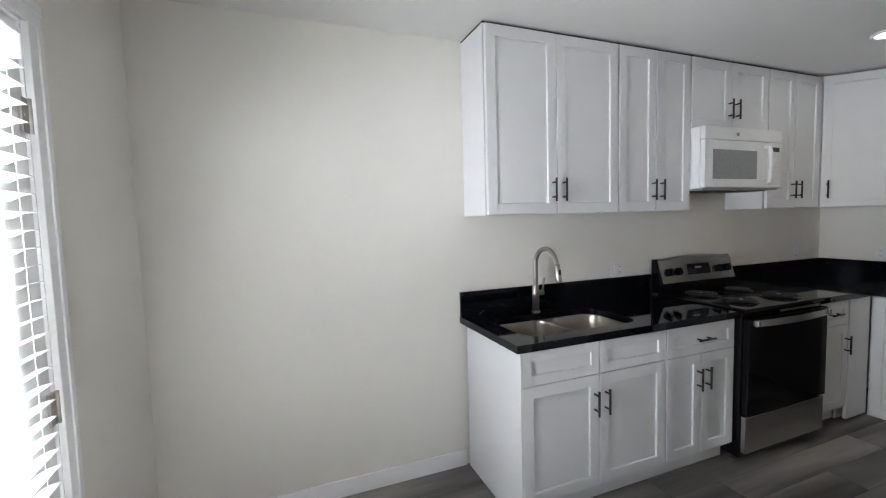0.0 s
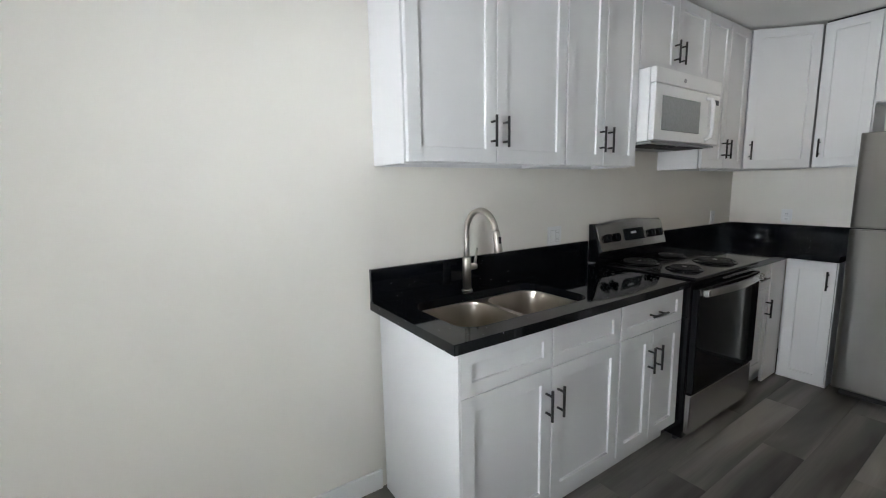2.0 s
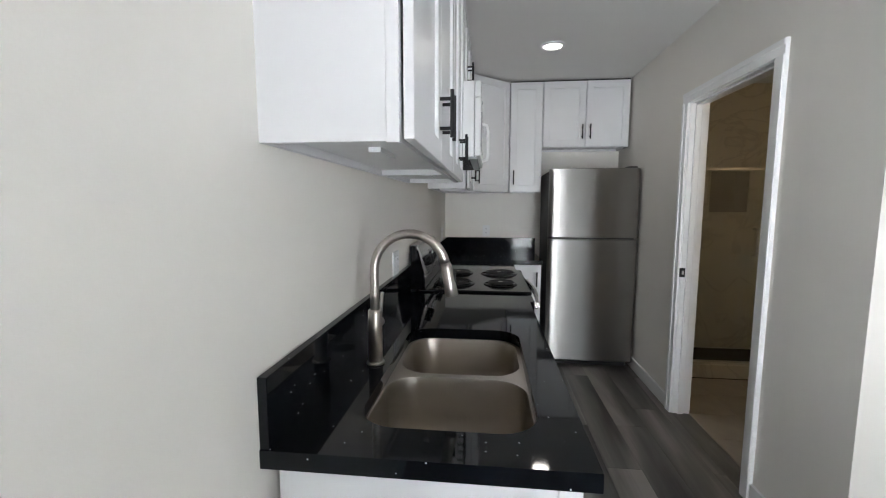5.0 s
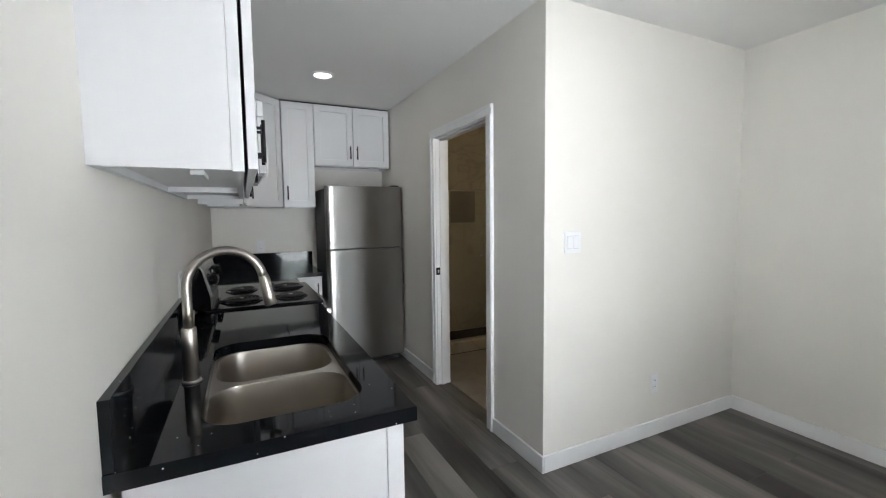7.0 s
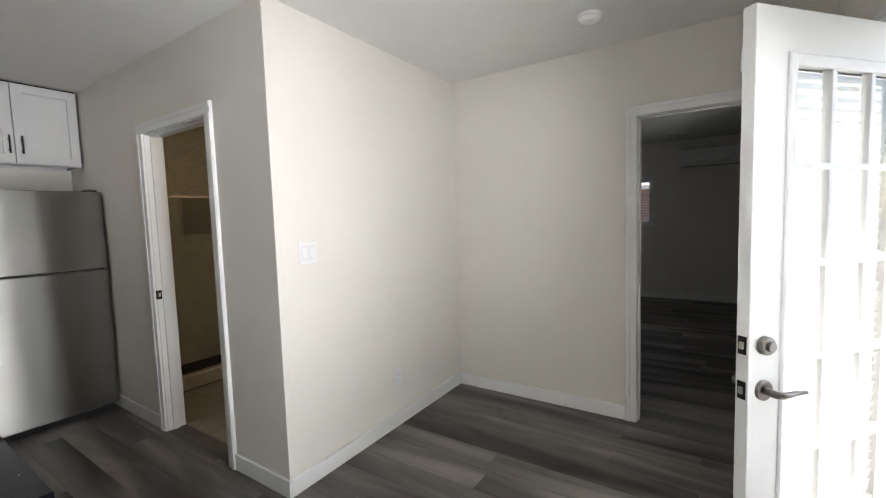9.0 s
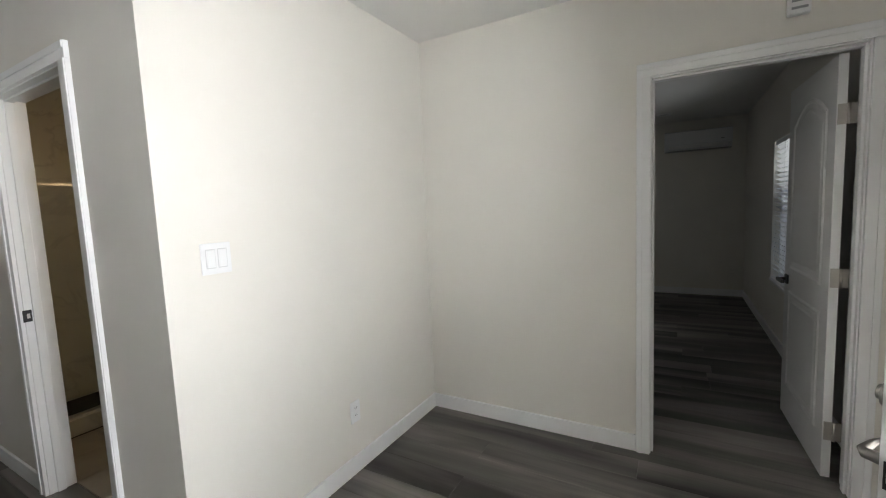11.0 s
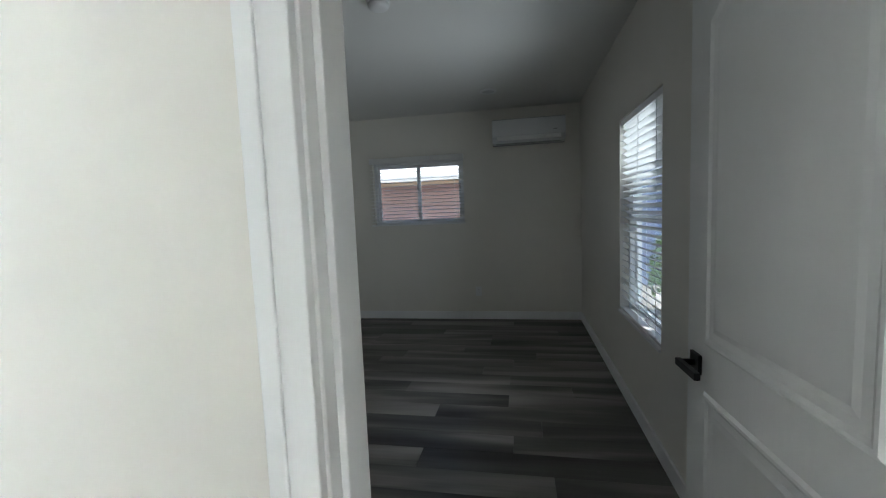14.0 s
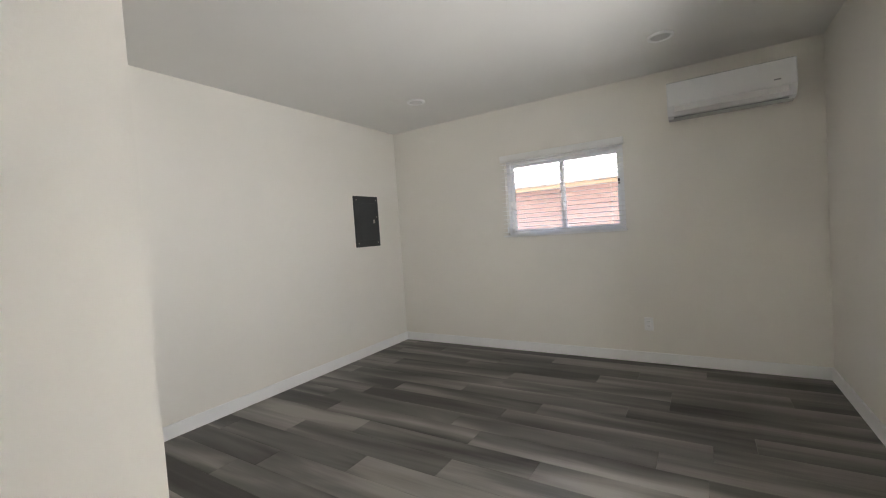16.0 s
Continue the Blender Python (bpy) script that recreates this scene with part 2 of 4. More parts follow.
def tube(bm, pts, r, seg=12, closed=False, caps=True):
    """A round bar swept along points; r is one radius or one for each point."""
    pts = [Vector(p) for p in pts]
    n = len(pts)
    rs = r if isinstance(r, (list, tuple)) else [r] * n
    up = None
    rings = []
    for i, p in enumerate(pts):
        a = pts[(i - 1) % n] if closed or i else p
        c = pts[(i + 1) % n] if closed or i < n - 1 else p
        d = (c - a).normalized()
        if up is None:
            up = d.orthogonal().normalized()
        up = (up - d * up.dot(d)).normalized()
        side = d.cross(up)
        rings.append([bm.verts.new(p + (up * math.cos(2 * math.pi * k / seg) + side * math.sin(2 * math.pi * k / seg)) * rs[i]) for k in range(seg)])
    for i in range(n if closed else n - 1):
        a, c = rings[i], rings[(i + 1) % n]
        for k in range(seg):
            f = bm.faces.new((a[k], a[(k + 1) % seg], c[(k + 1) % seg], c[k]))
            f.smooth = True
    if caps and not closed:
        bm.faces.new(rings[0][::-1])
        bm.faces.new(rings[-1])
    return bm


def cyl(bm, p0, p1, r, seg=20, bev=0.0):
    p0, p1 = Vector(p0), Vector(p1)
    if bev:
        d = (p1 - p0).normalized() * bev
        return tube(bm, [p0, p0 + d * 0.02, p1 - d, p1 - d * 0.3, p1], [r, r, r, r - bev * 0.3, r - bev], seg)
    return tube(bm, [p0, p1], r, seg)


def part(name, bm, material, parent=None, label="", m=None):
    me = bpy.data.meshes.new(name)
    bmesh.ops.recalc_face_normals(bm, faces=bm.faces[:])
    bm.to_mesh(me)
    bm.free()
    me.materials.append(material)
    ob = new(name, me)
    if parent is not None:
        ob.parent = parent
    if m is not None:
        ob.matrix_local = m
    if label:
        ob["label"] = label
    return ob


def thing(name, m, label, category, group="", kind=""):
    ob = new(name)
    ob.empty_display_size = 0.05
    ob.matrix_world = m
    return tagged(ob, label, category, group, kind)


def struct(name, bm, material, label, category):
    return tagged(part(name, bm, material), label, category, kind="structure")


def rounded(x0, x1, y0, y1, r, z, seg=6):
    out = []
    for cx, cy, a0 in ((x1 - r, y0 + r, -90), (x1 - r, y1 - r, 0), (x0 + r, y1 - r, 90), (x0 + r, y0 + r, 180)):
        for k in range(seg + 1):
            a = radians(a0 + 90 * k / seg)
            out.append(Vector((cx + r * math.cos(a), cy + r * math.sin(a), z)))
    return out


def plate(outlines, depth):
    """A flat plate with holes: the first outline is its edge, the others are holes; depth goes down in z."""
    bm = bmesh.new()
    edges = []
    for pts in outlines:
        vs = [bm.verts.new(p) for p in pts]
        edges += [bm.edges.new((vs[i], vs[(i + 1) % len(vs)])) for i in range(len(vs))]
    bmesh.ops.triangle_fill(bm, edges=edges, use_beauty=True, use_dissolve=False)
    if depth:
        ext = bmesh.ops.extrude_face_region(bm, geom=bm.faces[:])
        bmesh.ops.translate(bm, vec=(0, 0, -depth), verts=[g for g in ext["geom"] if isinstance(g, bmesh.types.BMVert)])
    return bm


def loft(rings, cap_last=True):
    bm = bmesh.new()
    vv = [[bm.verts.new(p) for p in ring] for ring in rings]
    for a, c in zip(vv, vv[1:]):
        for k in range(len(a)):
            f = bm.faces.new((a[k], a[(k + 1) % len(a)], c[(k + 1) % len(a)], c[k]))
            f.smooth = True
    if cap_last:
        bm.faces.new(vv[-1])
    return bm


# ---- the plan ----
WEST, SOUTH, NORTH, KEAST, JOG = 0.0, -1.56, 3.52, 1.68, 0.755
BWEST, BEAST, BNORTH = 3.385, 7.945, 2.34
BSOUTH = -1.556
CLX, CLY = 4.228, -0.05
CEIL, BCEIL, TOP = 2.50, 2.495, 2.66


def wall(name, axis, p0, p1, s0, s1, holes=(), label="off-white painted plaster wall", top=TOP):
    """A wall from p0 to p1 thick along axis, s0 to s1 long, with holes (a, b, z0, z1) through it."""
    bm = bmesh.new()

    def seg(a, b, z0, z1):
        if axis == "x":
            box(bm, p0, p1, a, b, z0, z1)
        else:
            box(bm, a, b, p0, p1, z0, z1)
    at = s0
    for a, b, z0, z1 in sorted(holes):
        seg(at, a, -0.15, top)
        if z0 > 0:
            seg(a, b, -0.15, z0)
        seg(a, b, z1, top)
        at = b
    seg(at, s1, -0.15, top)
    return struct(name, bm, M_WALL, label, "wall")


BATH = (1.292, 2.108)
BED = (-1.460, -0.614)
FRENCH = (0.80, 1.72)
ENTRY = (1.93, 2.83)
SWIN = (5.175, 6.06, 0.565, 1.905)
EWIN = (-0.205, 0.930, 1.185, 1.955)
wall("wall_west", "x", -0.14, WEST, SOUTH - 0.15, NORTH + 0.12)
wall("wall_north", "y", NORTH, NORTH + 0.12, WEST, BWEST)
wall("wall_kitchen_east", "x", KEAST, 1.79, JOG, NORTH, [(*BATH, 0, 2.035)])
wall("wall_switch", "y", JOG, JOG + 0.115, 1.79, BWEST)
wall("wall_bedroom_west", "x", BWEST, 3.50, SOUTH - 0.004, NORTH + 0.12, [(*BED, 0, 2.035)])
wall("wall_closet_south", "y", CLY, CLY + 0.115, 3.50, CLX)
wall("wall_closet_east", "x", CLX - 0.13, CLX, CLY + 0.115, BNORTH)
wall("wall_bedroom_north", "y", BNORTH, BNORTH + 0.14, 3.50, BEAST + 0.14)
wall("wall_east", "x", BEAST, BEAST + 0.14, BSOUTH, BNORTH, [EWIN])
wall("wall_south", "y", SOUTH - 0.15, SOUTH, WEST, 3.44, [(*FRENCH, 0, 2.045), (*ENTRY, 0, 2.055)])
wall("wall_bedroom_south", "y", BSOUTH - 0.15, BSOUTH, 3.44, BEAST + 0.14, [SWIN])
struct("ceiling_kitchen", abox(WEST, BWEST, SOUTH, NORTH, CEIL, CEIL + 0.12), M_CEIL, "white painted smooth flat ceiling", "ceiling")
struct("ceiling_bedroom", abox(3.50, BEAST, BSOUTH, BNORTH, BCEIL, BCEIL + 0.12), M_CEIL, "white painted smooth bedroom ceiling", "ceiling")


def casing(name, axis, face, out, a, b, top, w=0.066, t=0.018):
    """Trim round a door opening on the wall face; out is +1 or -1, the way the wall looks."""
    root = thing(name, Matrix.Identity(4), "white painted wooden door casing", "door trim", kind="structure")

    def bar(nm, s0, s1, z0, z1, k):
        bm = bmesh.new()
        for d0, d1, tt in ((0.0, 1.0, t), (0.55, 1.0, t + 0.005)):
            if k == "l":
                q0, q1, zz0, zz1 = s1 - d1 * (s1 - s0), s1 - d0 * (s1 - s0), z0, z1
            elif k == "r":
                q0, q1, zz0, zz1 = s0 + d0 * (s1 - s0), s0 + d1 * (s1 - s0), z0, z1
            else:
                q0, q1, zz0, zz1 = s0, s1, z0 + d0 * (z1 - z0), z0 + d1 * (z1 - z0)
            f0, f1 = sorted((face - out * (0.0 if tt == t else -0.001), face + out * tt))
            e = 0.0 if d0 == 0 else 0.0025
            q0, q1, zz1 = q0 + e, q1 - e, zz1 - (e if k == "t" else 0)
            if axis == "x":
                box(bm, f0, f1, q0, q1, zz0, zz1, 0.002)
            else:
                box(bm, q0, q1, f0, f1, zz0, zz1, 0.002)
        part(nm, bm, M_TRIM, root)
    a, b, top = a + 0.013, b - 0.013, top - 0.013
    bar("side_casing", a - w, a, 0, top, "l")
    bar("side_casing", b, b + w, 0, top, "r")
    bar("head_casing", a - w, b + w, top, top + w, "t")
    return root


def jamb(name, axis, p0, p1, a, b, top, stop):
    """The lining of a door opening, with a stop bead between stop[0] and stop[1] across the wall."""
    root = thing(name, Matrix.Identity(4), "white painted wooden door jamb", "door frame", kind="structure")

    def put(nm, s0, s1, z0, z1, q0=p0 - 0.002, q1=p1 + 0.002):
        bm = abox(q0, q1, s0, s1, z0, z1, 0.002) if axis == "x" else abox(s0, s1, q0, q1, z0, z1, 0.002)
        part(nm, bm, M_TRIM, root)
    put("side_jamb", a - 0.001, a + 0.018, 0, top)
    put("side_jamb", b - 0.018, b + 0.001, 0, top)
    put("head_jamb", a + 0.018, b - 0.018, top - 0.018, top + 0.001)
    if stop:
        put("stop", a + 0.018, a + 0.029, 0, top - 0.018, *stop)
        put("stop", b - 0.029, b - 0.018, 0, top - 0.018, *stop)
        put("stop", a + 0.029, b - 0.029, top - 0.029, top - 0.018, *stop)
    return root


casing("door_trim_bath", "x", KEAST, -1, *BATH, 2.035)
jamb("door_frame_bath", "x", KEAST, 1.79, *BATH, 2.035, (1.71, 1.745))
casing("door_trim_bedroom", "x", BWEST, -1, *BED, 2.035)
casing("door_trim_bedroom_inside", "x", 3.50, 1, *BED, 2.035)
jamb("door_frame_bedroom", "x", BWEST, 3.50, *BED, 2.035, (3.41, 3.45))
casing("door_trim_french", "y", SOUTH, 1, *FRENCH, 2.045)
jamb("door_frame_french", "y", SOUTH - 0.15, SOUTH, *FRENCH, 2.045, None)
casing("door_trim_entry", "y", SOUTH, 1, *ENTRY, 2.055)
jamb("door_frame_entry", "y", SOUTH - 0.29, SOUTH, *ENTRY, 2.055, None)

strike = thing("strike_plate", pose(1.70, 2.09, 0.955), "small black strike plate in the bathroom door jamb", "strike plate")
part("plate", abox(-0.028, 0.006, -0.004, 0.001, -0.03, 0.03, 0.001), M_BLACK, strike)
part("latch_hole", abox(-0.014, -0.002, -0.005, 0.0, -0.012, 0.012), M_NICKEL, strike)


def baseboard(name, x0, x1, y0, y1):
    struct(name, abox(x0, x1, y0, y1, 0.0, 0.095, 0.003), M_TRIM, "white painted wooden baseboard along the floor", "baseboard")


B = 0.014
baseboard("baseboard_west", 0, B, SOUTH, 0.02)
baseboard("baseboard_south_corner", B, FRENCH[0] - 0.054, SOUTH, SOUTH + B)
baseboard("baseboard_south_middle", FRENCH[1] + 0.054, ENTRY[0] - 0.054, SOUTH, SOUTH + B)
baseboard("baseboard_south_end", ENTRY[1] + 0.054, BWEST, SOUTH, SOUTH + B)
baseboard("baseboard_kitchen_far", KEAST - B, KEAST, BATH[1] + 0.054, NORTH)
baseboard("baseboard_kitchen_near", KEAST - B, KEAST, JOG - B, BATH[0] - 0.054)
baseboard("baseboard_switch_wall", KEAST, BWEST, JOG - B, JOG)
baseboard("baseboard_bedroom_wall", BWEST - B, BWEST, BED[1] + 0.054, JOG - B)
baseboard("baseboard_bedroom_south", 3.50, BEAST - B, BSOUTH, BSOUTH + B)
baseboard("baseboard_bedroom_east", BEAST - B, BEAST, BSOUTH, BNORTH)
baseboard("baseboard_bedroom_north", CLX, BEAST - B, BNORTH - B, BNORTH)
baseboard("baseboard_closet_east", CLX, CLX + B, CLY - B, BNORTH - B)
baseboard("baseboard_closet_south", 3.50, CLX, CLY - B, CLY)
baseboard("baseboard_inner", 3.50, 3.50 + B, BED[1] + 0.054, CLY - B)

# ---- bathroom ----
struct("bath_wall_marble_north", abox(1.79, 3.385, NORTH - 0.012, NORTH - 0.002, 0, CEIL), M_MARBLE, "veined cream marble tiled shower wall", "wall tile")
struct("bath_wall_marble_east", abox(3.373, 3.383, 2.70, NORTH - 0.012, 0, CEIL), M_MARBLE, "veined cream marble tiled shower wall", "wall tile")
nic = thing("shower_niche", pose(2.69, NORTH - 0.012, 1.515), "recessed marble shelf niche with pale trim", "shower niche", kind="structure")
part("niche_back", abox(-0.17, 0.17, -0.006, -0.002, -0.19, 0.19), M_GROUT, nic)
for a in ((-0.185, -0.17, -0.19, 0.19), (0.17, 0.185, -0.19, 0.19), (-0.185, 0.185, 0.19, 0.205), (-0.185, 0.185, -0.205, -0.19)):
    part("niche_trim", abox(a[0], a[1], -0.014, -0.002, a[2], a[3], 0.002), M_MARBLE, nic)
struct("shower_curb", abox(1.79, 3.37, 2.72, 2.83, 0, 0.115, 0.006), M_MARBLE, "pale tiled shower curb", "shower curb")
glass = thing("shower_glass_door", pose(1.80, 2.775, 0.115), "clear frameless shower glass door with a metal pull", "shower door")
pane = part("pane", abox(0.0, 1.55, -0.005, 0.005, 0.004, 1.555, 0.001), M_GLASS, glass)
pane.visible_shadow = False
part("bottom_channel", abox(0.0, 1.55, -0.012, 0.012, 0.0, 0.014), M_NICKEL, glass)
part("top_rail", abox(0.0, 1.55, -0.009, 0.009, 1.545, 1.563), M_NICKEL, glass)
part("pull", tube(bmesh.new(), [(0.705, -0.006, 0.88), (0.705, -0.05, 0.885), (0.705, -0.058, 0.91), (0.705, -0.058, 1.06), (0.705, -0.05, 1.085), (0.705, -0.006, 1.09)], 0.009), M_NICKEL, glass, "satin metal pull handle")
van = thing("vanity_light", pose(2.75, JOG + 0.118, 1.98), "warm lit wall lamp with three small bulbs", "wall lamp")
part("back_plate", abox(-0.25, 0.25, 0.0, 0.02, -0.03, 0.03, 0.004), M_NICKEL, van)
for k in (-0.18, 0.0, 0.18):
    part("arm", cyl(bmesh.new(), (k, 0.02, 0), (k, 0.09, 0), 0.008), M_NICKEL, van)
    part("bulb", tube(bmesh.new(), [(k, 0.09, 0.0), (k, 0.09, 0.02), (k, 0.09, 0.06), (k, 0.09, 0.085)], [0.012, 0.025, 0.025, 0.008]), M_BULB, van)

# ---- kitchen cabinets ----
EAST_FACING = 90  # turns a front that looks along -y so that it looks along +x


def ring_front(bm, rings):
    """Joins rectangles (x0, x1, z0, z1, y), one inside the other, into a stepped front."""
    vv = [[bm.verts.new(q) for q in ((x0, y, z0), (x1, y, z0), (x1, y, z1), (x0, y, z1))] for x0, x1, z0, z1, y in rings]
    for a, c in zip(vv, vv[1:]):
        for k in range(4):
            bm.faces.new((a[k], a[(k + 1) % 4], c[(k + 1) % 4], c[k]))
    return vv


def shaker(w, h, t=0.02, rail=0.058, rec=0.010):
    """A shaker front in x 0..w, z 0..h, its face at y = 0 looking along -y."""
    bm = bmesh.new()
    r, e = min(rail, h * 0.30), 0.0015
    vv = ring_front(bm, [(0, w, 0, h, t), (0, w, 0, h, e), (e, w - e, e, h - e, 0), (r - e, w - r + e, r - e, h - r + e, 0), (r, w - r, r, h - r, e), (r + 0.001, w - r - 0.001, r + 0.001, h - r - 0.001, rec)])
    bm.faces.new(vv[0])
    bm.faces.new(vv[-1])
    return bm


def bar_handle(length, flat):
    """A black bar pull on two posts; upright, or lying flat along x."""
    bm = bmesh.new()
    h = length / 2

    def p(s, y):
        return (s, y, 0) if flat else (0, y, s)
    tube(bm, [p(-h, -0.034), p(h, -0.034)], 0.0058, 12)
    for s in (-h * 0.62, h * 0.62):
        tube(bm, [p(s, 0.001), p(s, -0.032)], 0.005, 10)
    return bm


def front(parent, name, x, z, w, h, handle=None, flat=False, yy=0.0):
    d = part(name, shaker(w, h), M_CAB, parent, m=pose(x, yy, z))
    if handle:
        part("handle", bar_handle(0.128, flat), M_BLACK, d, "black bar handle", m=pose(handle[0], 0, handle[1]))
    return d


def body(parent, w, d, z0, z1, lip=0.0):
    """The carcass behind the fronts: x 0..w, y 0.021..d, its floor set up by lip."""
    bm = bmesh.new()
    s, y0 = 0.018, 0.028

    def loop(ins, z):
        return [bm.verts.new(q) for q in ((ins, y0 + ins, z), (w - ins, y0 + ins, z), (w - ins, d - ins, z), (ins, d - ins, z))]
    vv = [loop(0, z1), loop(0, z0), loop(s, z0), loop(s, z0 + max(lip, 0.002))]
    for a, c in zip(vv, vv[1:]):
        for k in range(4):
            bm.faces.new((a[k], a[(k + 1) % 4], c[(k + 1) % 4], c[k]))
    bm.faces.new(vv[0])
    bm.faces.new(vv[-1])
    part("body", bm, M_CAB, parent)


G = 0.005


def base_unit(m, w, label, drawers, doors, d=0.60, single_handle=False):
    c = thing("base_cabinet", m, label, "base cabinet", "kitchen base cabinets")
    bm = abox(0, w, 0.021, d, 0.10, 0.690, 0.001)
    box(bm, 0, w, 0.021, 0.06, 0.688, 0.874, 0.001)
    part("body", bm, M_CAB, c)
    part("toe_kick", abox(0.0, w, 0.075, 0.09, 0.0, 0.10), M_CAB, c)
    part("side_panel", abox(0.0, 0.016, 0.075, d, 0.0, 0.10), M_CAB, c)
    dw = (w - G) / drawers
    for i in range(drawers):
        front(c, "drawer_front", G / 2 + i * dw, 0.702, dw - G, 0.164, (dw / 2, 0.082) if drawers == 1 else None, True)
    pw = (w - G) / doors
    for i in range(doors):
        hx = pw - 0.036 if i == 0 else 0.032
        front(c, "door", G / 2 + i * pw, 0.118, pw - G, 0.580, (hx, 0.442))
    return c


XF = 0.620
sink_base = base_unit(pose(XF, 0.04, 0, 0, 0, EAST_FACING), 0.904, "white shaker sink base cabinet with two doors and false drawers", 2, 2)
part("end_panel", abox(-0.005, 0.0, 0.0, 0.60, 0.0, 0.874, 0.001), M_CAB, sink_base)
part("end_stile", abox(-0.009, -0.005, 0.0, 0.045, 0.0, 0.874, 0.001), M_CAB, sink_base)
base_unit(pose(XF, 0.945, 0, 0, 0, EAST_FACING), 0.543, "white shaker base cabinet with one drawer and two doors", 1, 2)
base_unit(pose(XF, 2.268, 0, 0, 0, EAST_FACING), 0.38, "narrow white shaker base cabinet beside the stove", 1, 1)
blind = thing("corner_cabinet", pose(XF + 0.003, 2.896, 0), "white shaker corner base cabinet beside the refrigerator", "corner cabinet")
part("body", abox(0.0, 0.275, 0.021, 0.60, 0.0, 0.874, 0.001), M_CAB, blind)
front(blind, "door", 0.02, 0.02, 0.25, 0.845, (0.215, 0.73))
part("filler_panel", abox(-0.02, 0.0, -0.245, 0.0, 0.02, 0.874, 0.001), M_CAB, blind)
part("toe_kick", abox(-0.075, -0.06, -0.245, 0.0, 0.0, 0.10), M_CAB, blind)

UZ, UT, UX = 1.505, 2.488, 0.300


def upper_unit(name, m, w, z0, z1, doors, label, d=0.30, handles="mid", lip=0.02):
    c = thing(name, m, label, "wall cabinet", "kitchen wall cabinets")
    body(c, w, d, z0, z1, lip)
    pw = (w - G) / doors
    for i in range(doors):
        hx = pw - 0.034 if (i == 0 and doors == 2) else 0.034
        front(c, "door", G / 2 + i * pw, z0 + 0.004, pw - G, z1 - z0 - 0.014, (hx, 0.129))
    part("hanging_rail", abox(w * 0.25, w * 0.25 + 0.16, 0.12, 0.15, z0 + 0.008, z0 + lip), M_CAB, c)
    # near-black filler paints the shade in the gap between cabinet top and ceiling
    part("gap_shade", abox(0.0, w, 0.03, d, z1, CEIL - 0.001), M_DARK, c)
    return c


tall_unit = upper_unit("wall_cabinet", pose(UX, 0.048, 0, 0, 0, EAST_FACING), 0.876, UZ, UT, 2, "tall white shaker wall cabinet with two doors")
part("face_frame", abox(-0.003, 0.018, 0.0275, 0.052, UZ - 0.003, UT, 0.001), M_CAB, tall_unit)
upper_unit("wall_cabinet", pose(UX, 0.925, 0, 0, 0, EAST_FACING), 0.590, UZ, UT, 2, "white shaker wall cabinet with two narrow doors")
upper_unit("wall_cabinet", pose(UX, 1.516, 0, 0, 0, EAST_FACING), 0.760, 2.035, UT, 2, "short white shaker cabinet above the microwave")
upper_unit("wall_cabinet", pose(UX, 2.277, 0, 0, 0, EAST_FACING), 0.614, UZ, UT, 2, "tall white shaker wall cabinet beside the microwave")
upper_unit("wall_cabinet", pose(0.625, NORTH - 0.33, 0), 0.290, UZ, UT, 1, "narrow white shaker wall cabinet beside the refrigerator", d=0.328)
upper_unit("refrigerator_cabinet", pose(0.916, NORTH - 0.33, 0), 0.752, 1.905, UT, 2, "short white shaker cabinet above the refrigerator", d=0.328)
corner = thing("corner_wall_cabinet", pose(0, 0, 0), "white shaker wall cabinet set diagonally in the corner", "wall cabinet")
P0, P1 = Vector((0.305, 2.895, 0)), Vector((0.620, 3.187, 0))
bm = bmesh.new()
foot = [(0.0, 2.893), (0.270, 2.893), (0.603, 3.20), (0.616, 3.518), (0.0, 3.518)]
lo, hi = [bm.verts.new((x, y, UZ)) for x, y in foot], [bm.verts.new((x, y, UT)) for x, y in foot]
bm.faces.new(lo)
bm.faces.new(hi)
for i in range(5):
    bm.faces.new((lo[i], lo[(i + 1) % 5], hi[(i + 1) % 5], hi[i]))
part("body", bm, M_CAB, corner)
D = P1 - P0
W_DIAG = D.length
turn = math.degrees(math.atan2(D.y, D.x))
ob = part("door", shaker(W_DIAG - 0.006, UT - UZ - 0.014), M_CAB, corner, m=pose(P0.x + 0.003, P0.y, UZ + 0.004, 0, 0, turn))
part("handle", bar_handle(0.135, False), M_BLACK, ob, "black bar handle", m=pose(0.034, 0, 0.129))

# ---- worktops and sink ----
CT, CB = 0.914, 0.876
SX0, SX1, SY0, SY1 = 0.150, 0.553, 0.110, 0.832


def worktop(name, outlines, label):
    t = thing(name, Matrix.Identity(4), label, "worktop")
    bm = plate(outlines, CT - CB)
    part("slab", bm, M_QUARTZ, t)
    return t


def rect(x0, x1, y0, y1, z=CT):
    return [Vector(p) for p in ((x0, y0, z), (x1, y0, z), (x1, y1, z), (x0, y1, z))]


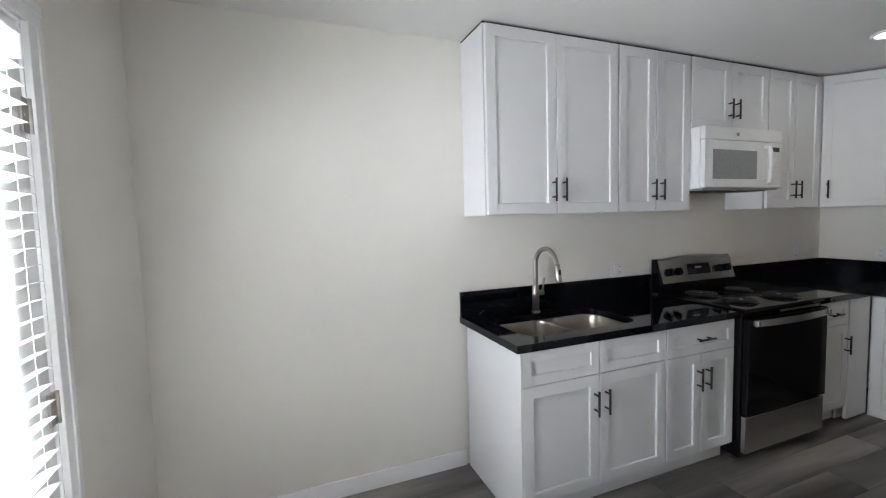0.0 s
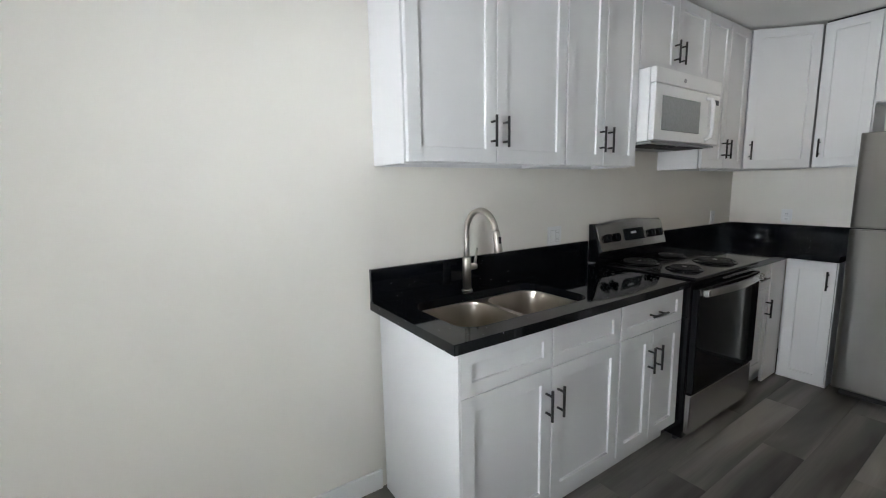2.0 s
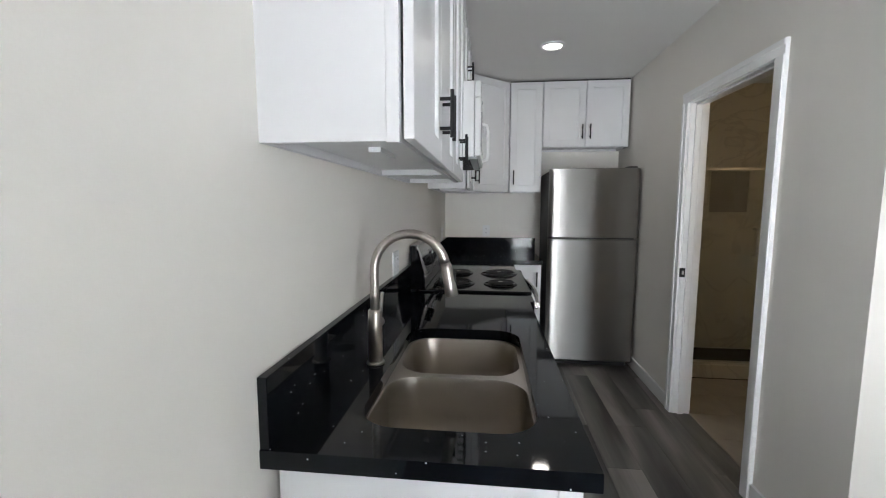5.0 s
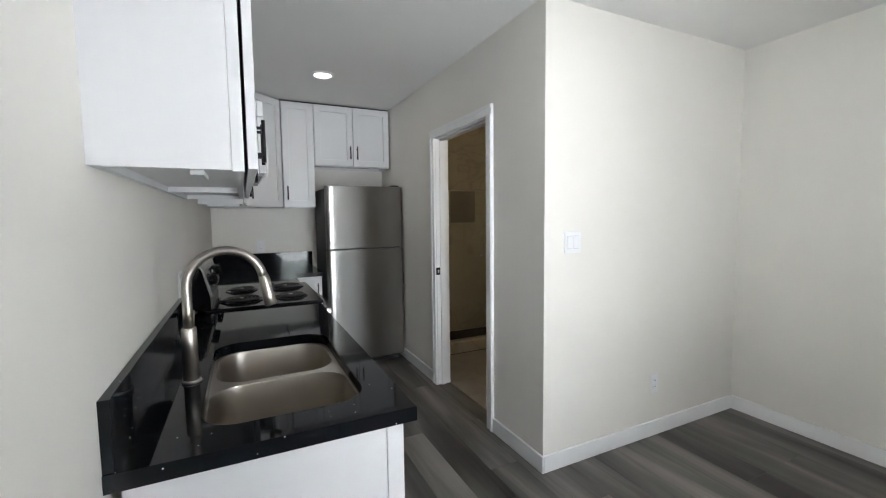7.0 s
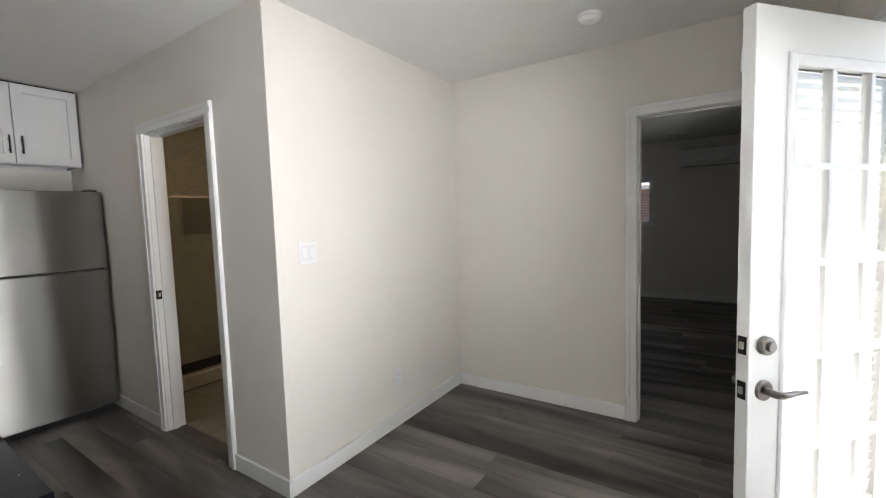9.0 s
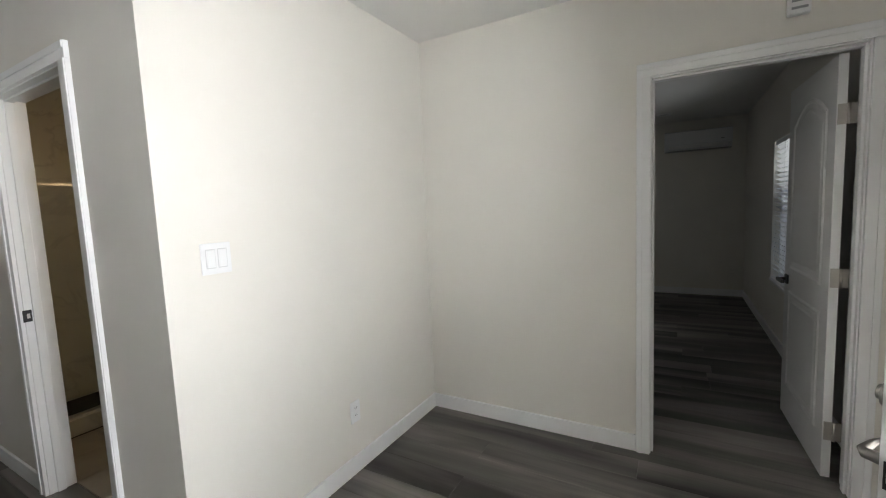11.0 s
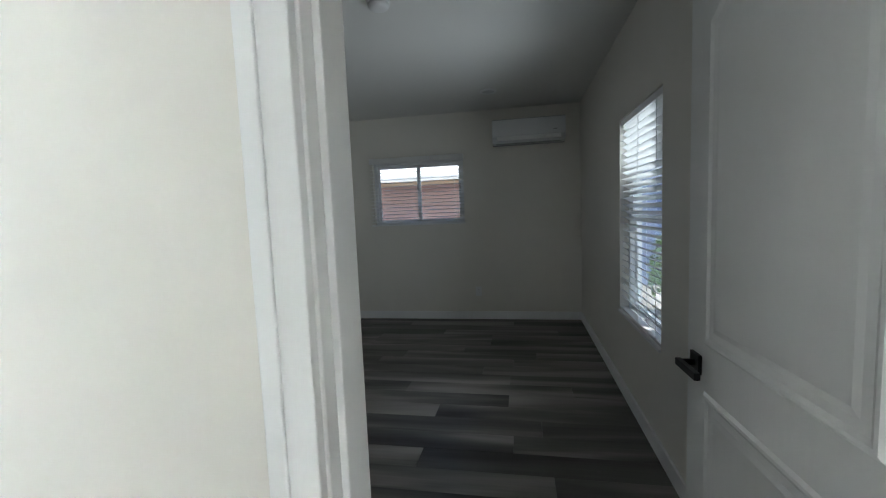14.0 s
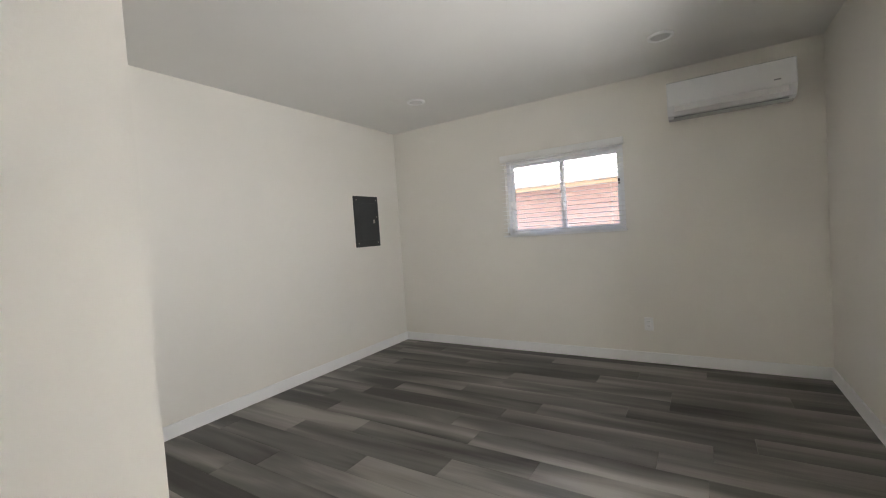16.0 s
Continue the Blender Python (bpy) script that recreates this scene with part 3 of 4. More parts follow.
w1 = worktop("worktop", [rect(0, 0.645, 0, 1.492), rounded(SX0, SX1, SY0, SY1, 0.09, CT, 10)], "polished black speckled quartz worktop around the sink")
part("front_edge", abox(0.6445, 0.647, 0.0, 1.492, CB, CT - 0.002, 0.001), M_QUARTZ, w1)
part("backsplash", abox(0.0, 0.02, 0.002, 1.492, CT, 1.060, 0.0015), M_QUARTZ, w1)
w2 = worktop("worktop", [[Vector((x, y, CT)) for x, y in ((0, 2.266), (0.645, 2.266), (0.645, 2.875), (0.905, 2.875), (0.905, NORTH), (0, NORTH))]], "polished black speckled quartz worktop in the corner")
part("backsplash", abox(0.0, 0.02, 2.266, NORTH, CT, 1.060, 0.0015), M_QUARTZ, w2)
part("backsplash", abox(0.02, 0.905, NORTH - 0.02, NORTH, CT, 1.060, 0.0015), M_QUARTZ, w2)

sink = thing("sink", Matrix.Identity(4), "undermount stainless steel sink with two bowls", "sink")
bowls = ((SX0 + 0.004, SX1 - 0.004, SY0 + 0.004, 0.468), (SX0 + 0.012, SX1 - 0.012, 0.496, SY1 - 0.004))
rim = [rect(SX0 - 0.02, SX1 + 0.02, SY0 - 0.02, SY1 + 0.02, CB - 0.001)]
rim += [rounded(*b, 0.09, CB - 0.001, 10) for b in bowls]
part("rim", plate(rim, 0.004), M_SINK, sink)
for b in bowls:
    rings = []
    for inset, z, r in ((0.0, CB - 0.001, 0.09), (0.002, CB - 0.008, 0.089), (0.006, 0.76, 0.087), (0.010, 0.725, 0.084), (0.022, 0.703, 0.062), (0.045, 0.694, 0.05), (0.13, 0.690, 0.03)):
        rings.append(rounded(b[0] + inset, b[1] - inset, b[2] + inset, b[3] - inset, r, z, 10))
    bw = part("bowl", loft(rings), M_SINK, sink)
    cx, cy = (b[0] + b[1]) / 2, (b[2] + b[3]) / 2
    part("drain", tube(bmesh.new(), [(cx, cy, 0.690), (cx, cy, 0.694), (cx, cy, 0.6945)], [0.045, 0.043, 0.03], 24), M_STEEL, bw)

faucet = thing("faucet", pose(0.105, 0.462, CT), "brushed nickel gooseneck pull-down kitchen faucet", "faucet")
part("base", tube(bmesh.new(), [(0, 0, 0), (0, 0, 0.006), (0, 0, 0.008)], [0.027, 0.027, 0.024], 24), M_NICKEL, faucet)
part("column", tube(bmesh.new(), [(0, 0, 0.006), (0, 0, 0.16), (0, 0, 0.165)], [0.0215, 0.0205, 0.018], 24), M_NICKEL, faucet)
R = 0.106
neck = [(0, 0, 0.16), (0, 0, 0.22), (0, 0, 0.285)] + [(R - R * math.cos(radians(a)), 0, 0.285 + R * math.sin(radians(a))) for a in range(8, 169, 8)]
part("neck", tube(bmesh.new(), neck, 0.0135, 20), M_NICKEL, faucet)
ex, ez = neck[-1][0], neck[-1][2]
part("spray_head", tube(bmesh.new(), [(ex, 0, ez), (ex + 0.004, 0, ez - 0.012), (ex + 0.013, 0, ez - 0.06), (ex + 0.019, 0, ez - 0.092), (ex + 0.020, 0, ez - 0.096)], [0.0145, 0.0165, 0.0175, 0.019, 0.015], 20), M_NICKEL, faucet)
part("button", abox(ex + 0.022, ex + 0.031, -0.006, 0.006, ez - 0.055, ez - 0.025, 0.003), M_BLACK, faucet)
lev = part("lever_hub", cyl(bmesh.new(), (0, 0.015, 0.115), (0, 0.055, 0.115), 0.016, 20, 0.004), M_NICKEL, faucet)
part("lever", tube(bmesh.new(), [(0, 0.048, 0.12), (0.004, 0.052, 0.16), (0.008, 0.058, 0.205)], [0.008, 0.006, 0.005], 12), M_NICKEL, lev)

# ---- stove ----
SY = 1.499
stove = thing("stove", pose(0.662, SY, 0, 0, 0, EAST_FACING), "stainless and black electric coil stove", "stove")
SW, SD = 0.762, 0.655
part("body", abox(0.0, SW, 0.012, SD, 0.03, 0.905, 0.004), M_ENAMEL, stove)
part("cooktop", abox(-0.002, SW + 0.002, -0.012, 0.60, 0.906, 0.926, 0.008), M_ENAMEL, stove)
for k in range(2):
    for j in range(2):
        cx, cy = 0.20 + 0.37 * k, 0.15 + 0.27 * j
        r = 0.10 if (k + j) % 2 else 0.078
        bowl = part("drip_bowl", tube(bmesh.new(), [(cx, cy, 0.9262), (cx, cy, 0.931), (cx, cy, 0.9275)], [r + 0.02, r + 0.014, r + 0.004], 32, caps=True), M_ENAMEL, stove)
        spiral = [(cx + rr * math.cos(a), cy + rr * math.sin(a), 0.940) for a, rr in ((0.35 * i, 0.018 + (r - 0.018) * i / 72) for i in range(73))]
        part("coil", tube(bmesh.new(), spiral, 0.0045, 8), M_COIL, bowl)
        part("cap", cyl(bmesh.new(), (cx, cy, 0.932), (cx, cy, 0.944), 0.013, 16), M_STEEL, bowl)
door = part("oven_door", abox(0.004, SW - 0.004, -0.028, 0.010, 0.30, 0.872, 0.006), M_OVEN, stove, "black glass oven door")
for zz in (0.885, 0.893):
    part("vent_slot", abox(0.30, SW - 0.05, -0.013, -0.010, zz - 0.002, zz + 0.003), M_STEEL, stove)
hp = [(0.03 + 0.70 * i / 14, -0.048 - 0.028 * math.sin(math.pi * i / 14), 0.848) for i in range(15)]
bm = bmesh.new()
for a, c in zip(hp, hp[1:]):
    v = [bm.verts.new(q) for q in ((a[0], a[1], 0.829), (c[0], c[1], 0.829), (c[0], c[1], 0.867), (a[0], a[1], 0.867), (a[0], a[1] + 0.014, 0.829), (c[0], c[1] + 0.014, 0.829), (c[0], c[1] + 0.014, 0.867), (a[0], a[1] + 0.014, 0.867))]
    for q in ((0, 1, 2, 3), (7, 6, 5, 4), (3, 2, 6, 7), (0, 4, 5, 1)):
        bm.faces.new([v[i] for i in q])
for x in (0.03, 0.705):
    box(bm, x, x + 0.025, -0.060, -0.026, 0.832, 0.864, 0.003)
bmesh.ops.remove_doubles(bm, verts=bm.verts[:], dist=0.0005)
part("handle", bm, M_STEEL, door, "bowed brushed steel oven handle")
part("drawer", abox(0.004, SW - 0.004, -0.020, 0.012, 0.065, 0.288, 0.006), M_STEEL, stove, "brushed steel storage drawer")
part("plinth", abox(0.02, SW - 0.02, 0.05, 0.07, 0.0, 0.065), M_DARK, stove)
for x in (0.05, SW - 0.05):
    part("foot", cyl(bmesh.new(), (x, 0.5, 0), (x, 0.5, 0.032), 0.018, 12), M_DARK, stove)
# sloped control panel at the back, its end profile swept across the width


def swept(profile, x0, x1, n=10, crown=0.0):
    bm = bmesh.new()
    cols = []
    for i in range(n + 1):
        s = i / n
        lift = crown * (math.sin(math.pi * s) - 1) if crown else 0
        cols.append([bm.verts.new((x0 + (x1 - x0) * s, y, z + (lift if z > 1.1 else 0))) for y, z in profile])
    for a, c in zip(cols, cols[1:]):
        for k in range(len(a)):
            bm.faces.new((a[k], a[(k + 1) % len(a)], c[(k + 1) % len(a)], c[k]))
    bm.faces.new(cols[0])
    bm.faces.new(cols[-1])
    return bm


part("backguard", swept([(0.600, 0.926), (0.566, 0.930), (0.566, 0.990), (0.618, 1.165), (0.645, 1.165), (0.645, 0.926)], 0.0, SW), M_ENAMEL, stove)
panel = part("control_panel", swept([(0.556, 0.992), (0.552, 0.998), (0.598, 1.172), (0.610, 1.182), (0.640, 1.182), (0.640, 1.168), (0.604, 1.164), (0.566, 0.992)], 0.012, SW - 0.012, 12, 0.022), M_STEEL, stove, "arched brushed steel control panel")
PT = pose(0, 0.5535, 1.0, -15, 0, 0)
part("display", abox(0.27, 0.50, -0.004, 0.004, 0.045, 0.125, 0.004), M_LCD, panel, m=PT)
part("clock_digits", abox(0.345, 0.405, -0.0055, -0.0035, 0.088, 0.102), M_ACGREY, panel, m=PT)
for x in (0.085, 0.175, 0.585, 0.675):
    kb = bmesh.new()
    cyl(kb, (x, 0.003, 0.075), (x, -0.024, 0.075), 0.027, 24, 0.004)
    box(kb, x - 0.006, x + 0.006, -0.034, -0.018, 0.050, 0.100, 0.003)
    part("knob", kb, M_ENAMEL, panel, "black control knob", m=PT)

# ---- microwave ----
mw = thing("microwave", pose(0.392, 1.521, 1.632, 0, 0, EAST_FACING), "white over-the-range microwave under the cabinet", "microwave")
MW, MH, MD = 0.750, 0.400, 0.388
part("body", abox(0.0, MW, 0.035, MD, 0.012, MH, 0.004), M_PLASTIC, mw)
md = part("door", abox(0.0, 0.60, 0.0, 0.033, 0.015, MH - 0.085, 0.006), M_PLASTIC, mw)
part("window", abox(0.07, 0.49, -0.003, 0.004, 0.07, MH - 0.145, 0.002), M_MWWIN, md, "grey mesh oven window")
part("handle", tube(bmesh.new(), [(0.575, 0.002, 0.045), (0.575, -0.03, 0.055), (0.575, -0.038, 0.09), (0.575, -0.038, 0.235), (0.575, -0.03, 0.275), (0.575, 0.002, 0.285)], 0.012, 14), M_PLASTIC, md)
cp = part("control_panel", abox(0.604, MW, 0.0, 0.033, 0.015, MH - 0.085, 0.006), M_PLASTIC, mw)
part("display", abox(0.63, 0.72, -0.0025, 0.004, 0.255, 0.285, 0.001), M_LCD, cp)
for r in range(5):
    for c in range(3):
        part("key", abox(0.635 + c * 0.029, 0.657 + c * 0.029, -0.0015, 0.002, 0.05 + r * 0.036, 0.074 + r * 0.036, 0.001), M_BLIND, cp)
vent = part("top_vent", abox(0.0, MW, 0.0, 0.034, MH - 0.082, MH, 0.006), M_PLASTIC, mw)
part("badge", cyl(bmesh.new(), (0.30, 0.001, MH - 0.045), (0.30, -0.003, MH - 0.045), 0.012, 20), M_ACGREY, vent)
under = part("underside", abox(0.01, MW - 0.01, 0.02, MD - 0.01, 0.0, 0.011), M_ACGREY, mw)
for x in (0.06, 0.40):
    part("filter", abox(x, x + 0.29, 0.06, 0.22, -0.004, 0.0, 0.001), M_DARK, under)

# ---- refrigerator ----
fr = thing("refrigerator", pose(0.940, 2.832, 0), "brushed stainless top-freezer refrigerator with dark sides", "refrigerator")
FW, FD = 0.722, 0.68
part("cabinet", abox(0.012, FW - 0.006, 0.075, FD, 0.035, 1.675, 0.006), M_FSIDE, fr, "dark grey textured cabinet sides")
part("gasket", abox(0.02, FW - 0.015, 0.055, 0.078, 0.06, 1.67), M_RUBBER, fr)


def fridge_door(z0, z1, name):
    bm = bmesh.new()
    n, cols = 16, []
    prof = [(0.0, 0.055), (0.0, 0.022), (0.004, 0.010), (0.014, 0.003)]
    pts = prof + [(0.03 + (FW - 0.06) * i / n, -0.004 * math.sin(math.pi * i / n)) for i in range(n + 1)] + [(FW - x, y) for x, y in reversed(prof)]
    for z, s in ((z0, 0.004), (z0 + 0.006, 0.0), (z0 + 0.012, 0.0), (z0 + 0.02, 0.0), (z1 - 0.02, 0.0), (z1 - 0.012, 0.0), (z1 - 0.006, 0.0), (z1, 0.004)):
        cols.append([bm.verts.new((x, max(y + s, y if y > 0.04 else y + s), z)) for x, y in pts])
    for a, c in zip(cols, cols[1:]):
        for k in range(len(a)):
            f = bm.faces.new((a[k], a[(k + 1) % len(a)], c[(k + 1) % len(a)], c[k]))
            f.smooth = k != len(a) - 1
    bm.faces.new(cols[0])
    bm.faces.new(cols[-1])
    return part(name, bm, M_FRIDGE, fr, "brushed stainless door")


fridge_door(0.062, 1.104, "lower_door")
fridge_door(1.116, 1.690, "freezer_door")
part("kick_plate", abox(0.03, FW - 0.03, 0.08, 0.10, 0.0, 0.06), M_DARK, fr)
part("hinge_cover", abox(FW - 0.09, FW - 0.02, 0.03, 0.13, 1.690, 1.705, 0.004), M_FSIDE, fr)
for x in (0.06, FW - 0.06):
    for y in (0.13, FD - 0.08):
        part("foot", cyl(bmesh.new(), (x, y, 0), (x, y, 0.036), 0.02, 12), M_DARK, fr)

# ---- doors ----


def hinge(parent, m, material):
    h = part("hinge", abox(-0.004, 0.004, -0.036, 0.036, -0.045, 0.045, 0.001), material, parent, "satin metal butt hinge", m=m)
    part("knuckle", cyl(bmesh.new(), (-0.006, 0, -0.046), (-0.006, 0, 0.046), 0.0065, 14), material, h)
    for z in (-0.03, 0.0, 0.03):
        part("screw", cyl(bmesh.new(), (-0.0035, 0.022, z), (-0.005, 0.022, z), 0.004, 10), material, h)


bdoor = thing("bedroom_door", pose(3.508, -1.409, 0.012, 0, 0, 2.2), "open white two-panel arch-top interior door", "door")
LW, LT, LH = 0.752, 0.036, 2.0
part("slab", abox(0, LW, 0, LT, 0, LH, 0.002), M_DOOR, bdoor)


def panel_outline(z0, z1, arch, inset):
    x0, x1 = 0.105 + inset, LW - 0.105 - inset
    pts = [(x0, z0 + inset), (x1, z0 + inset)]
    if arch:
        n = 14
        for i in range(n + 1):
            s = i / n
            pts.append((x1 + (x0 - x1) * s, z1 - inset + arch * math.sin(math.pi * s)))
    else:
        pts += [(x1, z1 - inset), (x0, z1 - inset)]
    return pts


for z0, z1, arch in ((0.20, 0.80, 0), (0.93, 1.78, 0.10)):
    for side, y in ((1, LT), (-1, 0.0)):
        bm = bmesh.new()
        levels = ((0.0, 0.0), (0.008, 0.006), (0.016, 0.006), (0.026, 0.0012), (0.045, 0.0014), (0.060, 0.004))
        vv = [[bm.verts.new((x, y + side * d, z)) for x, z in panel_outline(z0, z1, arch, ins)] for ins, d in levels]
        for a, c in zip(vv, vv[1:]):
            for k in range(len(a)):
                bm.faces.new((a[k], a[(k + 1) % len(a)], c[(k + 1) % len(a)], c[k]))
        bm.faces.new(vv[-1])
        part("panel", bm, M_DOOR, bdoor)
for side, y in ((1, LT), (-1, 0.0)):
    rose = part("rose", abox(LW - 0.092, LW - 0.036, min(y, y + side * 0.01), max(y, y + side * 0.01), 0.838, 0.894, 0.002), M_BLACK, bdoor, "square black door rose")
    bm = bmesh.new()
    cyl(bm, (LW - 0.064, y, 0.866), (LW - 0.064, y + side * 0.05, 0.866), 0.010, 14)
    y0, y1 = sorted((y + side * 0.040, y + side * 0.056))
    box(bm, LW - 0.175, LW - 0.052, y0, y1, 0.856, 0.876, 0.002)
    part("lever", bm, M_BLACK, rose, "flat black lever")
for z in (0.238, 0.987, 1.735):
    hinge(bdoor, pose(-0.003, -0.004, z), M_NICKEL)


def slats_blind(name, m, w, h, pitch, tilt, label, depth=0.05, cords=(0.12, 0.88), valance=0.06):
    """A horizontal blind hung from its head rail at z = 0 down to -h, centred on y = 0, x 0..w."""
    b = thing(name, m, label, "window blind")
    part("head_rail", abox(0, w, -0.022, 0.022, -valance, 0, 0.003), M_BLIND, b)
    n = int((h - valance - 0.03) / pitch)
    bm = bmesh.new()
    vs = []
    for i in range(7):
        s = i / 6 - 0.5
        vs.append((s * depth, 0.0035 * math.cos(math.pi * s)))
    for zo in (0.0, -0.0022):
        for x in (0.004, w - 0.004):
            for y, z in vs:
                bm.verts.new((x, y, z + zo))
    bm.verts.ensure_lookup_table()
    v = bm.verts
    for i in range(6):
        bm.faces.new((v[i], v[i + 1], v[7 + i + 1], v[7 + i]))
        bm.faces.new((v[14 + i], v[21 + i], v[21 + i + 1], v[14 + i + 1]))
    bm.faces.new((v[0], v[7], v[21], v[14]))
    bm.faces.new((v[6], v[20], v[27], v[13]))
    first = part("slat", bm, M_BLIND, b, m=pose(0, 0, -valance - pitch * 0.6, tilt))
    for i in range(1, n):
        s = new("slat", first.data)
        s.parent = b
        s.matrix_local = pose(0, 0, -valance - pitch * (i + 0.6), tilt + random.uniform(-1.5, 1.5))
    part("bottom_rail", abox(0, w, -0.024, 0.024, -h, -h + 0.018, 0.003), M_BLIND, b)
    for c in cords:
        for y in (-depth / 2, depth / 2):
            part("cord", tube(bmesh.new(), [(w * c, y, -valance), (w * c, y, -h + 0.01)], 0.0011, 5), M_BLIND, b)
    return b


def french_leaf(m, label, hardware):
    """A glazed door leaf: x 0..0.91 from hinge to lock edge, y 0..0.044, outer face at y = 0."""
    w, t, h = 0.910, 0.044, 2.025
    d = thing("french_door", m, label, "glazed door", "glazed doors")
    gx0, gx1, gz0, gz1 = 0.165, w - 0.165, 0.24, h - 0.165
    bm = bmesh.new()
    vv = ring_front(bm, [(gx0, gx1, gz0, gz1, 0), (0.002, w - 0.002, 0.002, h - 0.002, 0), (0, w, 0, h, 0.002), (0, w, 0, h, t - 0.002), (0.002, w - 0.002, 0.002, h - 0.002, t), (gx0, gx1, gz0, gz1, t)])
    for k in range(4):
        bm.faces.new((vv[-1][k], vv[-1][(k + 1) % 4], vv[0][(k + 1) % 4], vv[0][k]))
    part("frame", bm, M_DOOR, d)
    for y0, y1 in ((0.004, -0.010), (t - 0.004, t + 0.010)):
        bm = bmesh.new()
        ym = y0 + (y1 - y0) * 0.7
        o, n = 0.03, -0.008
        ring_front(bm, [(gx0 - a, gx1 + a, gz0 - a, gz1 + a, y) for a, y in ((o, y0), (o, ym), (o - 0.006, y1), (0.006, y1), (n, ym), (n, y0))])
        part("glazing_bead", bm, M_TRIM, d)
    gl = part("glass", abox(gx0, gx1, 0.019, 0.025, gz0, gz1), M_GLASS, d)
    gl.visible_shadow = False
    for i in (1, 2):
        x = gx0 + (gx1 - gx0) * i / 3
        part("muntin", abox(x - 0.011, x + 0.011, 0.004, 0.040, gz0, gz1, 0.004), M_TRIM, d)
    for i in range(1, 5):
        z = gz0 + (gz1 - gz0) * i / 5
        part("muntin", abox(gx0, gx1, 0.002, 0.042, z - 0.011, z + 0.011, 0.004), M_TRIM, d)
    if hardware:
        zd, zl = 0.960, 0.810
        for y, s in ((0.0, -1), (t, 1)):
            bm = bmesh.new()
            cyl(bm, (w - 0.062, y, zd), (w - 0.062, y + s * 0.022, zd), 0.030, 24, 0.006)
            cyl(bm, (w - 0.062, y + s * 0.018, zd), (w - 0.062, y + s * 0.032, zd), 0.017, 20, 0.002)
            part("deadbolt", bm, M_BRONZE, d, "round satin nickel deadbolt cylinder")
            rose = part("rose", cyl(bmesh.new(), (w - 0.062, y, zl), (w - 0.062, y + s * 0.012, zl), 0.034, 24, 0.004), M_BRONZE, d)
            part("lever", tube(bmesh.new(), [(w - 0.062, y, zl), (w - 0.062, y + s * 0.05, zl), (w - 0.075, y + s * 0.058, zl), (w - 0.12, y + s * 0.060, zl + 0.003), (w - 0.175, y + s * 0.058, zl - 0.002)], [0.014, 0.012, 0.011, 0.009, 0.007], 14), M_BRONZE, rose, "curved satin nickel lever")
        for z in (zd, zl):
            pl = part("edge_plate", abox(w - 0.001, w + 0.0015, 0.008, 0.036, z - 0.03, z + 0.03, 0.0005), M_BLACK, d)
            part("bolt", abox(w, w + 0.009, 0.015, 0.029, z - 0.012, z + 0.012, 0.002), M_NICKEL, pl)
    return d


ang = 40.3
open_leaf = french_leaf(pose(2.747, -1.74, 0.008, 0, 0, 180 - ang) @ Matrix.Diagonal((1, -1, 1, 1)), "open white glazed entry door with fifteen panes", True)
leaf_m = pose(2.747, -1.74, 0.008, 0, 0, 180 - ang)
slats_blind("door_blind", leaf_m @ pose(0.14, -0.082, 1.93), 0.63, 1.70, 0.040, 77, "white slatted blind on the open glazed door")
closed_leaf = french_leaf(pose(0.806, SOUTH - 0.05, 0.008), "closed white glazed door with fifteen panes", False)
for z in (0.23, 1.0, 1.78):
    hinge(closed_leaf, pose(0.004, 0.049, z, 0, 0, -90), M_NICKEL)
slats_blind("door_blind", pose(0.806 + 0.14, SOUTH + 0.035, 1.95), 0.63, 1.72, 0.042, 18, "white slatted blind on the closed glazed door")

# ---- windows ----


def sliding_window(name, m, w, h, label, upright):
    """A vinyl window in x 0..w, z 0..h, y -0.03..0.03; two sashes side by side, or one above the other."""
    o = tagged(thing(name, m, label, "window"), kind="structure")
    f = 0.035
    for a in ((0, f, 0, h), (w - f, w, 0, h), (f, w - f, 0, f), (f, w - f, h - f, h)):
        part("window_frame", abox(a[0], a[1], -0.035, 0.035, a[2], a[3], 0.003), M_VINYL, o)
    if upright:
        sashes = ((f, w - f, f, h / 2 + 0.02, 0.010), (f, w - f, h / 2 - 0.02, h - f, -0.014))
    else:
        sashes = ((f, w / 2 + 0.02, f, h - f, 0.010), (w / 2 - 0.02, w - f, f, h - f, -0.014))
    s = 0.03
    for x0, x1, z0, z1, y in sashes:
        bm = bmesh.new()
        for a in ((x0, x0 + s, z0, z1), (x1 - s, x1, z0, z1), (x0 + s, x1 - s, z0, z0 + s), (x0 + s, x1 - s, z1 - s, z1)):
            box(bm, a[0], a[1], y - 0.011, y + 0.011, a[2], a[3], 0.002)
        sash = part("sash", bm, M_VINYL, o)
        p = part("pane", abox(x0 + s, x1 - s, y - 0.002, y + 0.002, z0 + s, z1 - s), M_GLASS, sash)
        p.visible_shadow = False
    part("latch", abox(w - 0.06, w - 0.045, -0.03, -0.02, h * 0.55, h * 0.55 + 0.05, 0.002), M_BLACK, o)
    return o


